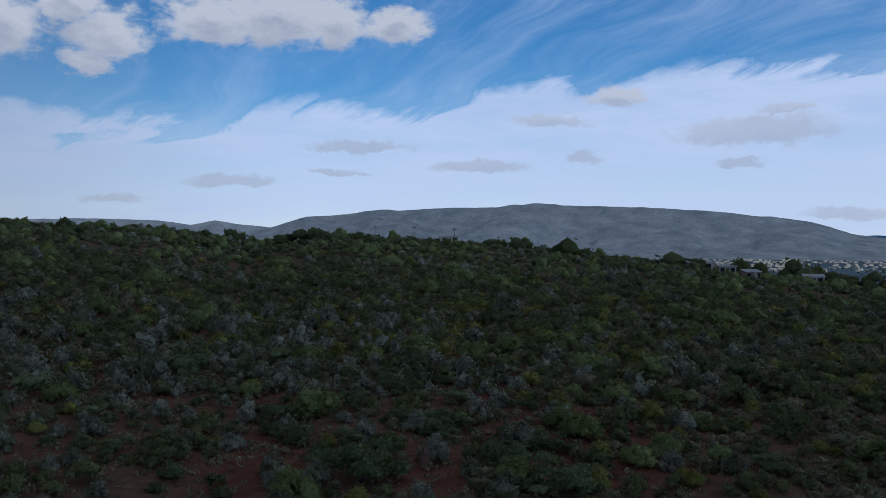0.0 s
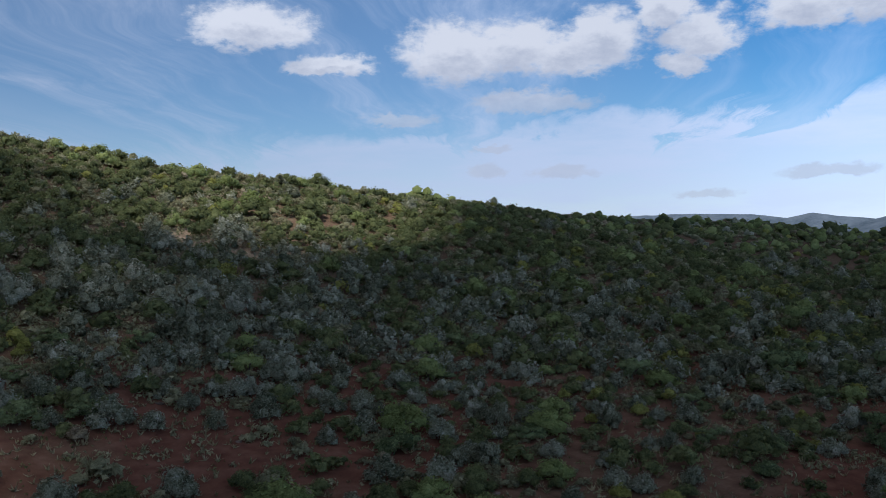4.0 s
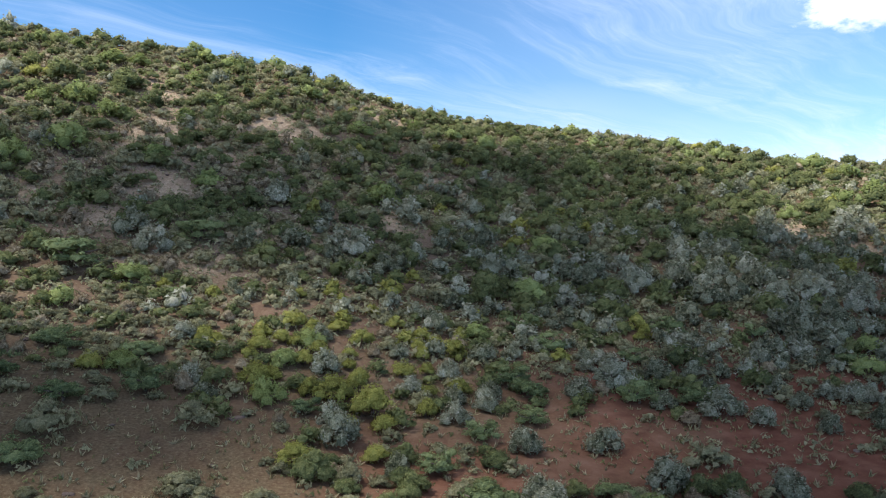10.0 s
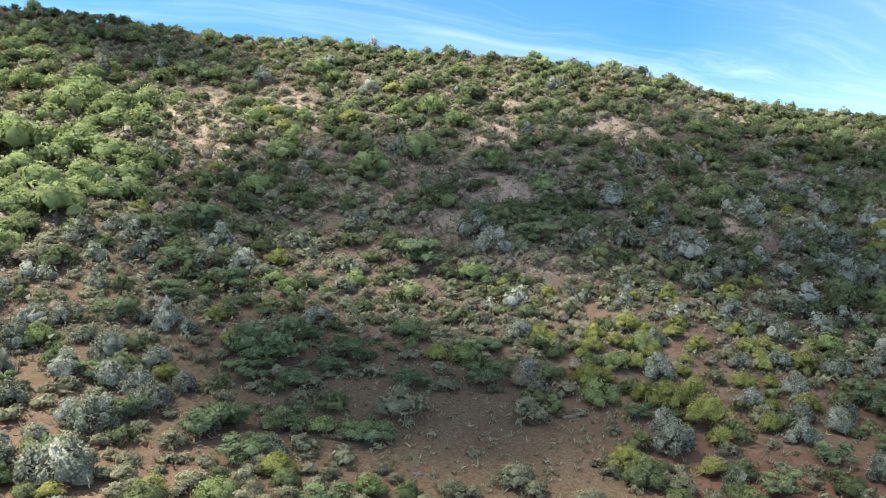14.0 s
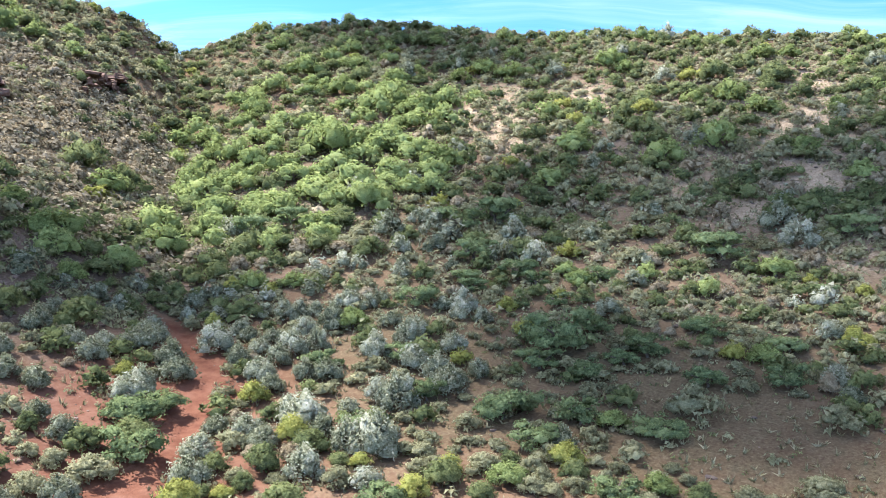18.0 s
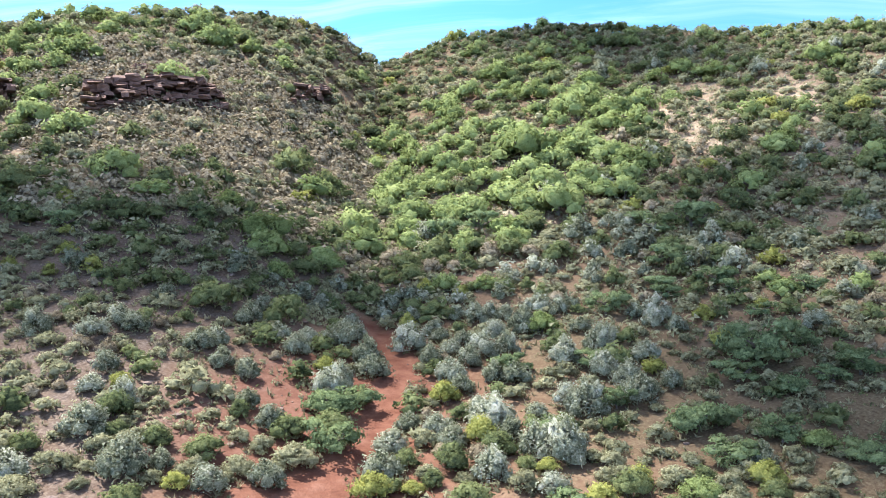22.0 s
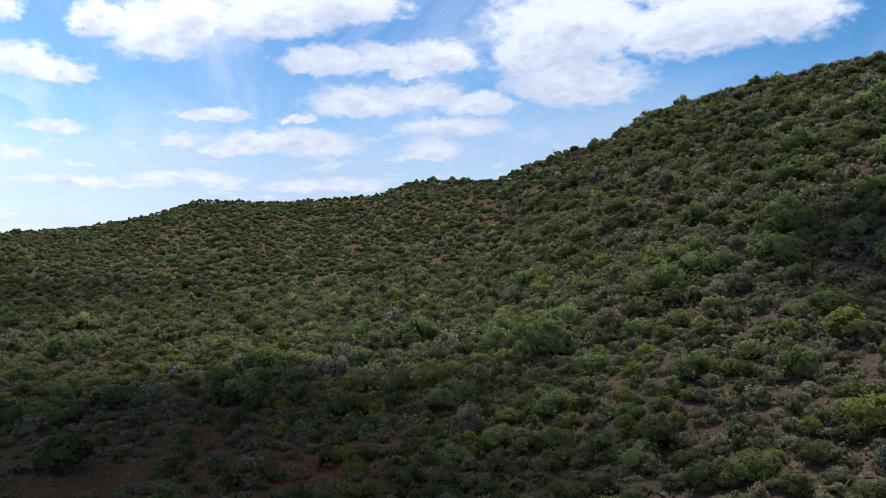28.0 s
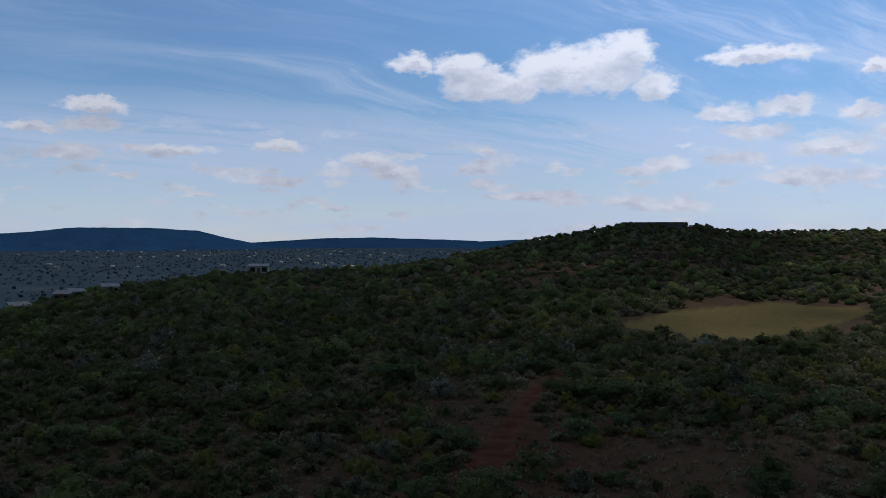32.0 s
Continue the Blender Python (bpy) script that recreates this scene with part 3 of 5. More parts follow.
PALE = [(146, 112, 9, 14, 1.5), (152, 96, 6, 8, 0.9), (97, 118, 6, 9, 0.8), (103, 100, 5, 8, 0.8), (80, 102, 4, 6, 0.6), (113, 128, 6, 12, 0.6), (90, 132, 6, 9, 0.7), (141, 98, 4, 8, 0.9), (128, 96, 3, 6, 1.0), (50, 122, 4, 7, 0.7), (88, 92, 6, 8, 0.5)]
PALE_SCARS = [(95.1, 139, 1.7, 4.8, 1.5), (80.4, 103, 1.2, 8, 1.5), (90.3, 115, 1.5, 3.5, 1.5), (95.1, 103, 1.7, 4, 1.5), (99.2, 92, 2.2, 4.8, 1.5), (114.7, 137, 1.2, 2.5, 1.5), (113.6, 116, 1.9, 2.8, 1.5), (81, 150, 1.7, 3, 1.5), (87.7, 129, 1.5, 3.2, 1.5), (95.9, 84, 3, 2.5, 1.5), (79, 126, 1.2, 3.2, 1.5), (81.7, 146, 1.5, 5.8, 1.5), (55.4, 127, 2.6, 7.5, 1.5), (128.5, 100, 1.5, 2.5, 1.5), (139.8, 111, 2.2, 2.5, 1.5), (149.3, 91, 2.2, 2.8, 1.5), (117.1, 127, 1.5, 3, 1.5), (153.5, 88, 2.6, 3.2, 1.5), (139.3, 108, 2.2, 3.2, 1.5)]


FOOTPATH = [(142, 42), (138.8, 46), (136.8, 48.8), (135.4, 52.8), (134.9, 57), (134.7, 61.2), (135.4, 67.5), (136.5, 72)]
TRACK = [(252.6, 104), (254.3, 94), (254.9, 88), (255.8, 80), (257.1, 68.5), (258.4, 61), (258.9, 58)]


FIELD = [(250.1, 144), (246.2, 133), (243.3, 135), (238.1, 154), (234.5, 192), (240.3, 205), (245.1, 174)]


def in_field(az, r):
    """Inside the mown clearing below the south-western hill."""
    a = np.radians(az)
    x, y = -np.sin(a) * r, np.cos(a) * r
    inside = np.zeros(np.shape(x), bool)
    pts = [spot(*q)[:2] for q in FIELD]
    for (x0, y0), (x1, y1) in zip(pts, pts[1:] + pts[:1]):
        inside ^= ((y0 > y) != (y1 > y)) & (x < (x1 - x0) * (y - y0) / (y1 - y0 + 1e-9) + x0)
    return inside


def gap(line, az, r):
    """Distance from a path."""
    a = np.radians(az)
    p = np.stack([-np.sin(a) * r, np.cos(a) * r], -1)
    best = np.full(np.shape(az), 1e9)
    pts = [np.array(spot(*q)[:2]) for q in line]
    for u, v in zip(pts[:-1], pts[1:]):
        w = np.clip(((p - u) @ (v - u)) / ((v - u) @ (v - u)), 0, 1)
        best = np.minimum(best, np.linalg.norm(p - u - w[..., None] * (v - u), axis=-1))
    return best


def cover_at(az, r):
    a = np.radians(az)
    x, y = -np.sin(a) * r, np.cos(a) * r
    out = []
    for k, blots in enumerate((RED, GRASSY, STONY, PALE + PALE_SCARS)):
        s = sum(w * bump_at(az, r, a0, r0, wa, wr) for a0, r0, wa, wr, w in blots)
        s = s * (1 + 1.6 * fbm(x, y, 14, 21 + k, 4))
        if k == 0:
            s = s + 1.2 * np.exp(-(np.minimum(gap(FOOTPATH, az, r), gap(TRACK, az, r) * 1.3) / 0.9) ** 2)
        else:
            s = s - 1.5 * np.exp(-(np.minimum(gap(FOOTPATH, az, r), gap(TRACK, az, r)) / 1.3) ** 2)
        if k == 1:
            s = s + 1.5 * in_field(az, r)
        out.append(np.clip(s, 0, 1))
    return out


def build_ground():
    radii = np.concatenate([np.arange(0.5, 60, 1.5), 60 * 1.034 ** np.arange(0, 132)])
    radii = radii[radii < 4950]
    n = 720
    az = np.linspace(0, 360, n, endpoint=False)
    A, Rr = np.meshgrid(az, radii)
    Z = height(A, Rr)
    a = np.radians(A)
    verts = np.stack([-np.sin(a) * Rr, np.cos(a) * Rr, Z], -1).reshape(-1, 3)
    i, j = np.meshgrid(np.arange(len(radii) - 1), np.arange(n), indexing="ij")
    j2 = (j + 1) % n
    faces = np.stack([i * n + j, i * n + j2, (i + 1) * n + j2, (i + 1) * n + j], -1).reshape(-1, 4)[:, ::-1]
    c = cover_at(A, Rr)
    cover = np.stack(c, -1)
    verts = np.concatenate([verts, [(0, 0, float(height(0.0, 0.0)))]])
    cover = np.concatenate([cover.reshape(-1, 4), [(0, 0, 0, 0)]])
    # how far the painted haze blue has taken over, past the crest
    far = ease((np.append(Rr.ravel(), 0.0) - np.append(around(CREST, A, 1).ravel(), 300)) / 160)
    rim = np.array([(j, (j + 1) % n) for j in range(n)])
    middle = np.stack([rim[:, 0], rim[:, 1], np.full(n, len(verts) - 1), np.full(n, len(verts) - 1)], -1)
    core = [tuple(q) for q in middle[:, :3]]
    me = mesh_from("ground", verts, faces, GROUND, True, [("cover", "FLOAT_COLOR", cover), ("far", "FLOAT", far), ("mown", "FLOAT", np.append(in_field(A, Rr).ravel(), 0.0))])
    bm = bmesh.new()
    bm.from_mesh(me)
    bm.verts.ensure_lookup_table()
    for a0, b0, c0 in core:
        bm.faces.new([bm.verts[a0], bm.verts[b0], bm.verts[c0]]).smooth = True
    bm.to_mesh(me)
    bm.free()
    tagged(new("ground", me), "red stony earth with straw-coloured grass under thorn bush", "ground", kind="structure")


build_ground()

# ---- bushes and trees ----
rng = np.random.default_rng(7)
ICO_V = np.array([(0, 0, 1)] + [(0.894 * math.cos(k * 1.2566), 0.894 * math.sin(k * 1.2566), 0.447) for k in range(5)]
                 + [(0.894 * math.cos(k * 1.2566 + 0.6283), 0.894 * math.sin(k * 1.2566 + 0.6283), -0.447) for k in range(5)] + [(0, 0, -1)])
ICO_F = np.array([(0, 1 + k, 1 + (k + 1) % 5) for k in range(5)] + [(1 + k, 6 + k, 1 + (k + 1) % 5) for k in range(5)]
                 + [(6 + k, 6 + (k + 1) % 5, 1 + (k + 1) % 5) for k in range(5)] + [(6 + (k + 1) % 5, 6 + k, 11) for k in range(5)])



def ball(level):
    """A unit icosphere as arrays."""
    bm = bmesh.new()
    bmesh.ops.create_icosphere(bm, subdivisions=level, radius=1)
    vs, fs = np.array([q.co for q in bm.verts]), np.array([[q.index for q in f.verts] for f in bm.faces])
    bm.free()
    return vs, fs


BALLS = {1: ball(1)}

# kind: spread, lobe size, lobe flatness, centre height (all for a bush 1 m across, then scaled)
SHAPE = {
    "silver": (0.32, 0.17, 1.1, 0.28),
    "green": (0.30, 0.19, 0.85, 0.28),
    "olive": (0.32, 0.17, 0.8, 0.24),
    "thorn": (0.38, 0.18, 0.5, 0.29),
    "yellow": (0.31, 0.18, 0.9, 0.30),
    "fresh": (0.33, 0.19, 0.9, 0.27),
    "grey": (0.28, 0.17, 1.0, 0.30),
}


def crown(kind, r, lobes, cores, level, leaves, leaf, full=0.70):
    """Knobbly lobes crowded into a crown, with loose sprays that break its outline: for a bush about 1 m across."""
    spread, size, flat, mid = SHAPE[kind]
    size = size * (11 / lobes) ** 0.36
    turn = np.arange(lobes) * 2.39996 + r.uniform(0, 6.28)
    out = spread * np.sqrt((np.arange(lobes) + 0.35) / lobes) * r.uniform(0.8, 1.15, lobes)
    top = mid + (0.55 - out / spread) * 0.34 * flat + r.normal(0, 0.045, lobes)
    if kind == "thorn":
        top = mid + r.choice([-0.14, -0.02, 0.09], lobes) + r.normal(0, 0.015, lobes)
    c = np.stack([np.cos(turn) * out, np.sin(turn) * out, top], -1)
    s = size * r.uniform(0.7, 1.3, lobes)
    scale = np.stack([s, s, s * flat], -1)
    bv, bf = BALLS[level]
    vs, fs, ns, n = [], [], [], 0
    heart = np.array((0, 0, mid * 0.55))

    def puff(d, p):
        """Which way a spray faces: out of its lobe and out of the whole crown."""
        q = p - heart
        q = d * 0.55 + 0.75 * q / (np.linalg.norm(q, axis=1, keepdims=True) + 1e-6) + (0, 0, 0.12)
        return q / (np.linalg.norm(q, axis=1, keepdims=True) + 1e-6)
    for k in np.argsort(-s)[:cores]:
        knob = full + r.normal(0, 0.15, (len(bv), 1))
        q = c[k] + bv * scale[k] * knob
        q[:, 2] = np.maximum(q[:, 2], 0.02)
        fs.append(bf + n)
        vs.append(q)
        ns.append(puff(bv, q))
        n += len(q)
    pick = r.choice(lobes, leaves, p=s ** 2 / (s ** 2).sum())
    d = r.normal(0, 1, (leaves, 3))
    d[:, 2] += 0.35
    d /= np.linalg.norm(d, axis=1, keepdims=True)
    p = c[pick] + d * scale[pick] * r.uniform(0.66, 1.14, (leaves, 1))
    p[:, 2] = np.maximum(p[:, 2], 0.03)
    nrm = d + r.normal(0, 0.5, (leaves, 3)) + np.array((0, 0, 0.3))
    side = np.cross(nrm, r.normal(0, 1, (leaves, 3)))
    side /= np.linalg.norm(side, axis=1, keepdims=True) + 1e-6
    up = np.cross(nrm, side)
    up /= np.linalg.norm(up, axis=1, keepdims=True) + 1e-6
    half = leaf * r.uniform(0.5, 1.4, (leaves, 1))
    out_way = puff(d, p)
    flip = np.where((np.cross(side, up) * out_way).sum(1, keepdims=True) < 0, -1.0, 1.0)
    up = up * flip
    v = np.stack([p + side * half * 1.2, p - side * half * 0.7 + up * half * 0.75, p - side * half * 0.7 - up * half * 0.75], 1).reshape(-1, 3)
    fs.append(np.arange(leaves * 3).reshape(-1, 3) + n)
    vs.append(v)
    ns.append(np.repeat(out_way + r.normal(0, 0.16, (leaves, 3)), 3, axis=0))
    return np.concatenate(vs), np.concatenate(fs), np.concatenate(ns)


def stems(kind, r):
    """Tapered stems that fan out from the ground into the crown."""
    spread, size, flat, mid = SHAPE[kind]
    single = kind in ("thorn", "fresh")
    vs, fs = [], []
    base = 0.035 if single else 0.014
    count = 5 if single else 4
    legs = []
    if single:
        legs.append(((0, 0, -0.08), (0.02, 0.01, mid * 0.55), base, base * 0.75))
    for k in range(count):
        a = k * 6.283 / count + r.uniform(-0.3, 0.3)
        o = spread * r.uniform(0.5, 1.0)
        start = (0.02, 0.01, mid * 0.5) if single else (0.03 * math.cos(a), 0.03 * math.sin(a), -0.08)
        legs.append((start, (o * math.cos(a), o * math.sin(a), mid * r.uniform(0.85, 1.1)), base * 0.7, base * 0.25))
    for p, q, r0, r1 in legs:
        p, q = np.array(p), np.array(q)
        w = (q - p) / np.linalg.norm(q - p)
        s = np.cross(w, (0.3, 0.9, 0.2))
        s /= np.linalg.norm(s)
        t = np.cross(w, s)
        bow = (p + q) / 2 + r.normal(0, 0.025, 3)
        k0 = sum(len(v) for v in vs)
        ring = []
        for c, rad in ((p, r0), (bow, (r0 + r1) / 2), (q, r1)):
            ring += [c + rad * (math.cos(b) * s + math.sin(b) * t) for b in (0, 1.571, 3.142, 4.712)]
        vs.append(np.array(ring))
        for lv in range(2):
            for b in range(4):
                fs.append((k0 + lv * 4 + b, k0 + lv * 4 + (b + 1) % 4, k0 + lv * 4 + 4 + (b + 1) % 4, k0 + lv * 4 + 4 + b))
    return np.concatenate(vs), np.array(fs)


NAMES = {"silver": "silver_bush", "green": "green_bush", "olive": "olive_shrub", "thorn": "thorn_tree", "yellow": "yellow_bush", "fresh": "broadleaf_tree", "grey": "bare_shrub"}
LABELS = {
    "silver": "rounded bush with silvery grey-green leaves on red earth",
    "green": "dense dark green bush on the stony hillside",
    "olive": "low olive-brown shrub on dry ground",
    "thorn": "flat-topped thorn tree with layered green crown",
    "yellow": "yellow-green bush with bright leaf tips",
    "fresh": "broad tree with fresh green leaves on the slope",
    "grey": "leafless grey-brown twiggy shrub on dry ground",
}
CATEGORY = {"silver": "bush", "green": "bush", "olive": "shrub", "thorn": "tree", "yellow": "bush", "fresh": "tree", "grey": "shrub"}

# size range (metres across) and how tall for its width
SIZE = {"silver": (2.2, 3.7), "green": (1.8, 3.4), "olive": (1.4, 2.8), "thorn": (2.8, 4.8), "yellow": (1.8, 3.0), "fresh": (3.0, 5.2), "grey": (1.3, 2.4)}

SQUAT = {"silver": 0.98, "green": 0.9, "olive": 0.86, "thorn": 0.92, "yellow": 0.92, "fresh": 0.9, "grey": 0.9}

# stretches where a kind is common: bearing, distance, spread in degrees, spread in metres, weight
MIX = {
    "silver": [(62, 84, 22, 26, 2.2), (40, 85, 20, 35, 2.0), (128, 60, 9, 14, 2.2), (120, 78, 8, 10, 1.6), (138, 68, 7, 10, 1.8), (10, 85, 18, 40, 1.2), (150, 52, 8, 14, 0.9)],
    "green": [(90, 128, 40, 51, 1.2), (145, 87, 9, 12, 5.0), (20, 120, 40, 90, 1.0), (285, 80, 20, 80, 1.4), (215, 300, 30, 200, 0.8), (190, 54, 12, 18, 2.0)],
    "olive": [(105, 70, 20, 35, 1.4), (165, 62, 18, 26, 1.8), (143, 126, 9, 28, 4.0), (240, 90, 40, 70, 1.6), (110, 136, 25, 42, 1.4), (185, 90, 18, 40, 1.2)],
    "thorn": [(112, 58, 10, 16, 0.8), (60, 66, 20, 22, 0.35), (5, 65, 12, 15, 0.8), (255, 90, 20, 40, 0.3)],
    "yellow": [(83, 66, 5, 9, 7.0), (166, 66, 8, 12, 1.2), (128, 60, 14, 16, 0.35), (185, 62, 14, 26, 0.6), (205, 80, 14, 30, 0.5), (245, 85, 35, 50, 0.3), (5, 95, 25, 60, 0.5)],
    "fresh": [(124, 126, 5, 22, 5.0), (131, 110, 5, 20, 5.0), (160, 108, 6, 18, 2.5), (105, 130, 14, 30, 0.6), (150, 137, 9, 9, 2.5), (172, 110, 8, 26, 1.6), (142, 84, 6, 10, 1.5), (190, 80, 12, 40, 1.0)],
    "grey": [(100, 96, 25, 34, 0.7), (180, 66, 20, 26, 0.5), (147, 112, 8, 16, 7.0), (100, 112, 14, 14, 0.8)],
}
PLAIN_SHARE = {"silver": 0.07, "green": 0.85, "olive": 1.1, "thorn": 0.05, "yellow": 0.06, "fresh": 0.14, "grey": 0.12}
KINDS = list(SHAPE)
# open ground: bearing, distance, spread in degrees, spread in metres, strength
OPEN = [(30, 58, 14, 8, 0.45), (55, 56, 14, 8, 0.4), (72, 54, 8, 8, 0.5), (98, 50, 7, 7, 1.1), (105, 57, 4, 6, 0.8), (92, 52, 5, 5, 0.7), (245, 146, 4, 11, 3), (240.5, 170, 4.2, 22, 3), (236, 192, 2, 9, 2), (141, 53, 2.5, 6, 0.6), (56, 59, 5, 7, 0.6), (228, 62, 10, 10, 0.55), (256, 66, 9, 12, 0.7), (243, 62, 7, 9, 0.6), (266, 80, 7, 10, 0.5), (222, 58, 9, 7, 0.6), (12, 75, 4, 8, 0.5), (350, 58, 5, 6, 0.6),
        (66, 55, 5, 8, 0.5), (1, 56, 2.5, 6, 1.2), (351, 68, 4, 8, 0.7), (12, 60, 3, 6, 0.6), (356, 95, 4, 10, 0.5), (344, 85, 4, 8, 0.5), (211, 60, 3, 5, 0.8), (217, 72, 3, 5, 0.8), (149, 92, 6, 7, 0.4), (146, 110, 8, 10, 0.15), (97, 118, 4, 6, 0.4), (103, 100, 4, 6, 0.4), (94, 108, 3, 5, 0.5), (80, 106, 2, 4, 0.5), (149.3, 108, 4.2, 3, 0.9), (139.8, 126, 1.4, 3, 0.9), (159.2, 113, 1.3, 3, 0.9)]
# plants that stand out one by one: bearing, distance, width
MARKED = {}
MARKED["thorn"] = [
    (5.3, 54, 5.6), (47.1, 177, 2.7), (63.7, 164, 2.2), (64.7, 62, 3.7), (70.3, 72, 3.6), (76.6, 162, 2.7), (86.6, 56, 2.6), (94.7, 75, 2.5), (96.7, 65,
    3.4), (101.2, 66, 2.6), (111.1, 63, 6.3), (114.5, 53, 4.6), (138.6, 48, 3.9), (352.1, 52, 5.3)]
MARKED["fresh"] = [
    (43, 185, 2.7), (70.9, 163, 2.7), (86.2, 67, 2.7), (94.9, 74, 2.5), (98.5, 125, 6.6), (104.4, 45, 2.2), (105, 158, 2.5), (107.5, 52, 2.4), (109.6,
    159, 2.7), (110.7, 161, 2.7), (114.5, 45, 2.8), (119.4, 99, 5.2), (120.1, 111, 5.2), (122, 104, 5.5), (122, 130, 7.9), (124.6, 67, 3.1), (125.3, 136,
    6.5), (125.8, 112, 9.5), (131.7, 107, 5.7), (133.4, 124, 5.1), (133.5, 90, 4.2), (135.2, 107, 5.1), (135.9, 121, 5.1), (145.1, 139, 2.7), (147, 119,
    4.1), (152.6, 132, 2.7), (154.8, 100, 7.1), (155.8, 129, 2.7), (157.1, 119, 4.7), (161.1, 131, 2.7)]
MARKED["fresh"] = MARKED["fresh"] + [
    (161.8, 121, 6.4), (164.3, 132, 2.7), (167.7, 119, 7.1), (168.4, 76, 4), (170.1, 113, 6), (171.2, 120, 4.8), (175.2, 69, 5), (175.8, 96, 4.4), (178.4,
    109, 3.6), (193.2, 92, 6.7), (195.8, 94, 5.6), (206.4, 85, 3.4)]
MARKED["olive"] = [
    (60.3, 52, 3.6), (93.7, 54, 3.6), (94.6, 46, 3.2), (99.1, 58, 2.5), (102.1, 54, 4.7), (108.8, 50, 2.5), (114.9, 49, 1.8), (129, 66, 2.6), (132.6, 50,
    3), (141.1, 46, 3.4), (147.6, 53, 3.9), (149.9, 48, 1.9), (155.5, 56, 2.9), (158.1, 44, 2.7), (163.6, 56, 3.7), (173, 67, 3.5), (181.1, 58, 3.1),
    (184.2, 68, 2.7), (196.3, 96, 4.5), (198.4, 126, 5), (203.7, 113, 5.2), (210.5, 70, 2.8), (214.2, 60, 2.9), (218.4, 72, 2.9), (221.4, 76, 3), (226.9,
    77, 4.2), (251.6, 86, 2.9), (257.5, 76, 2.1), (259.7, 74, 2), (334.6, 71, 3.8)]
MARKED["olive"] = MARKED["olive"] + [
    (357, 53, 3.3)]
MARKED["grey"] = [
    (93.7, 54, 3.3), (134.6, 87, 4.6), (199.6, 66, 4)]
MARKED["green"] = [
    (12.7, 88, 4.7), (13.8, 277, 2.7), (15.2, 68, 3.2), (18, 60, 4.5), (18.8, 257, 2.7), (20, 252, 2.7), (22.6, 56, 3.4), (24.2, 236, 2.7), (49.5, 88,
    3.5), (57.3, 68, 3.6), (58.2, 162, 2.7), (61.7, 70, 3.8), (74.5, 63, 2.5), (79.1, 158, 2.1), (83.3, 154, 2.7), (90.3, 122, 4.8), (92.4, 60, 3.2),
    (97.5, 136, 8.1), (100.2, 117, 4.7), (101.3, 137, 7.3), (101.9, 84, 3.3), (104.8, 106, 5.6), (104.9, 156, 2.6), (107.8, 156, 2.7), (108.1, 98, 3.9),
    (110, 46, 2.2), (112.6, 109, 4.3), (122, 163, 2.7), (124.2, 142, 5.8), (128.6, 166, 2.7)]
MARKED["green"] = MARKED["green"] + [
    (131.8, 71, 4.2), (132.4, 164, 2.7), (136.3, 132, 5.6), (139.1, 102, 5.2), (139.4, 121, 3.8), (139.5, 62, 2.8), (140.4, 78, 4.5), (141.7, 66, 4.6),
    (146.2, 90, 2.8), (146.5, 66, 5), (147.7, 97, 3), (150.3, 81, 4.6), (151.8, 42, 2.3), (154.8, 113, 4.4), (157.1, 136, 2.7), (157.4, 48, 2.3), (157.8,
    89, 6.3), (162.5, 76, 4.5), (163.3, 144, 2.7), (166, 82, 4.9), (166.1, 65, 3.4), (168.8, 97, 5.7), (174.2, 126, 4.2), (175.8, 97, 4.5), (176.2, 72,
    4.3), (181.8, 62, 3.3), (183.2, 170, 2.7), (184, 146, 4.8), (185.9, 123, 4), (187.4, 53, 4.3)]
MARKED["green"] = MARKED["green"] + [
    (187.7, 121, 4.8), (190.3, 151, 5), (190.6, 54, 4), (193.8, 190, 6.3), (197.7, 54, 3.3), (204.5, 76, 3.6), (208.6, 63, 3), (219.1, 61, 3.3), (225, 65,
    5.7), (233.7, 59, 4.4), (240.3, 60, 3.3), (241.8, 90, 2.4), (243.3, 77, 4.1), (245.5, 110, 2.9), (247, 142, 2.8), (250.1, 70, 2.3), (253.1, 106, 3.5),
    (255.3, 57, 3.9), (261.2, 75, 2.5), (264.7, 99, 4), (267.5, 78, 2.6), (267.8, 69, 3.3), (269.8, 98, 5.2), (272.4, 70, 3.8), (274.9, 77, 2.6), (337.8,
    73, 4.4), (341.1, 82, 4.9), (348.5, 69, 3.7), (349.6, 58, 3.6)]
MARKED["silver"] = [
    (0.4, 58, 2.8), (1.6, 66, 3.1), (5.3, 63, 2.5), (5.3, 78, 3.6), (9.8, 52, 2.5), (11.2, 56, 2.3), (12.7, 71, 2.9), (18.3, 72, 2.9), (22.3, 67, 2.7),
    (48.5, 70, 3.7), (53.1, 60, 2), (55.4, 49, 2.7), (56.6, 74, 4.4), (57, 60, 2.4), (59.5, 61, 3.7), (62.8, 48, 3.3), (66.2, 65, 4.4), (66.9, 53, 2.9),
    (71, 79, 3.7), (72, 52, 2.7), (76.7, 56, 2.6), (77.1, 64, 2.6), (79.7, 61, 2.5), (84.5, 52, 3.5), (119, 58, 3.1), (121.7, 54, 3.6), (123.2, 48, 3.6),
    (127.9, 52, 3.9), (130.8, 59, 3.1), (133.6, 65, 3.9)]
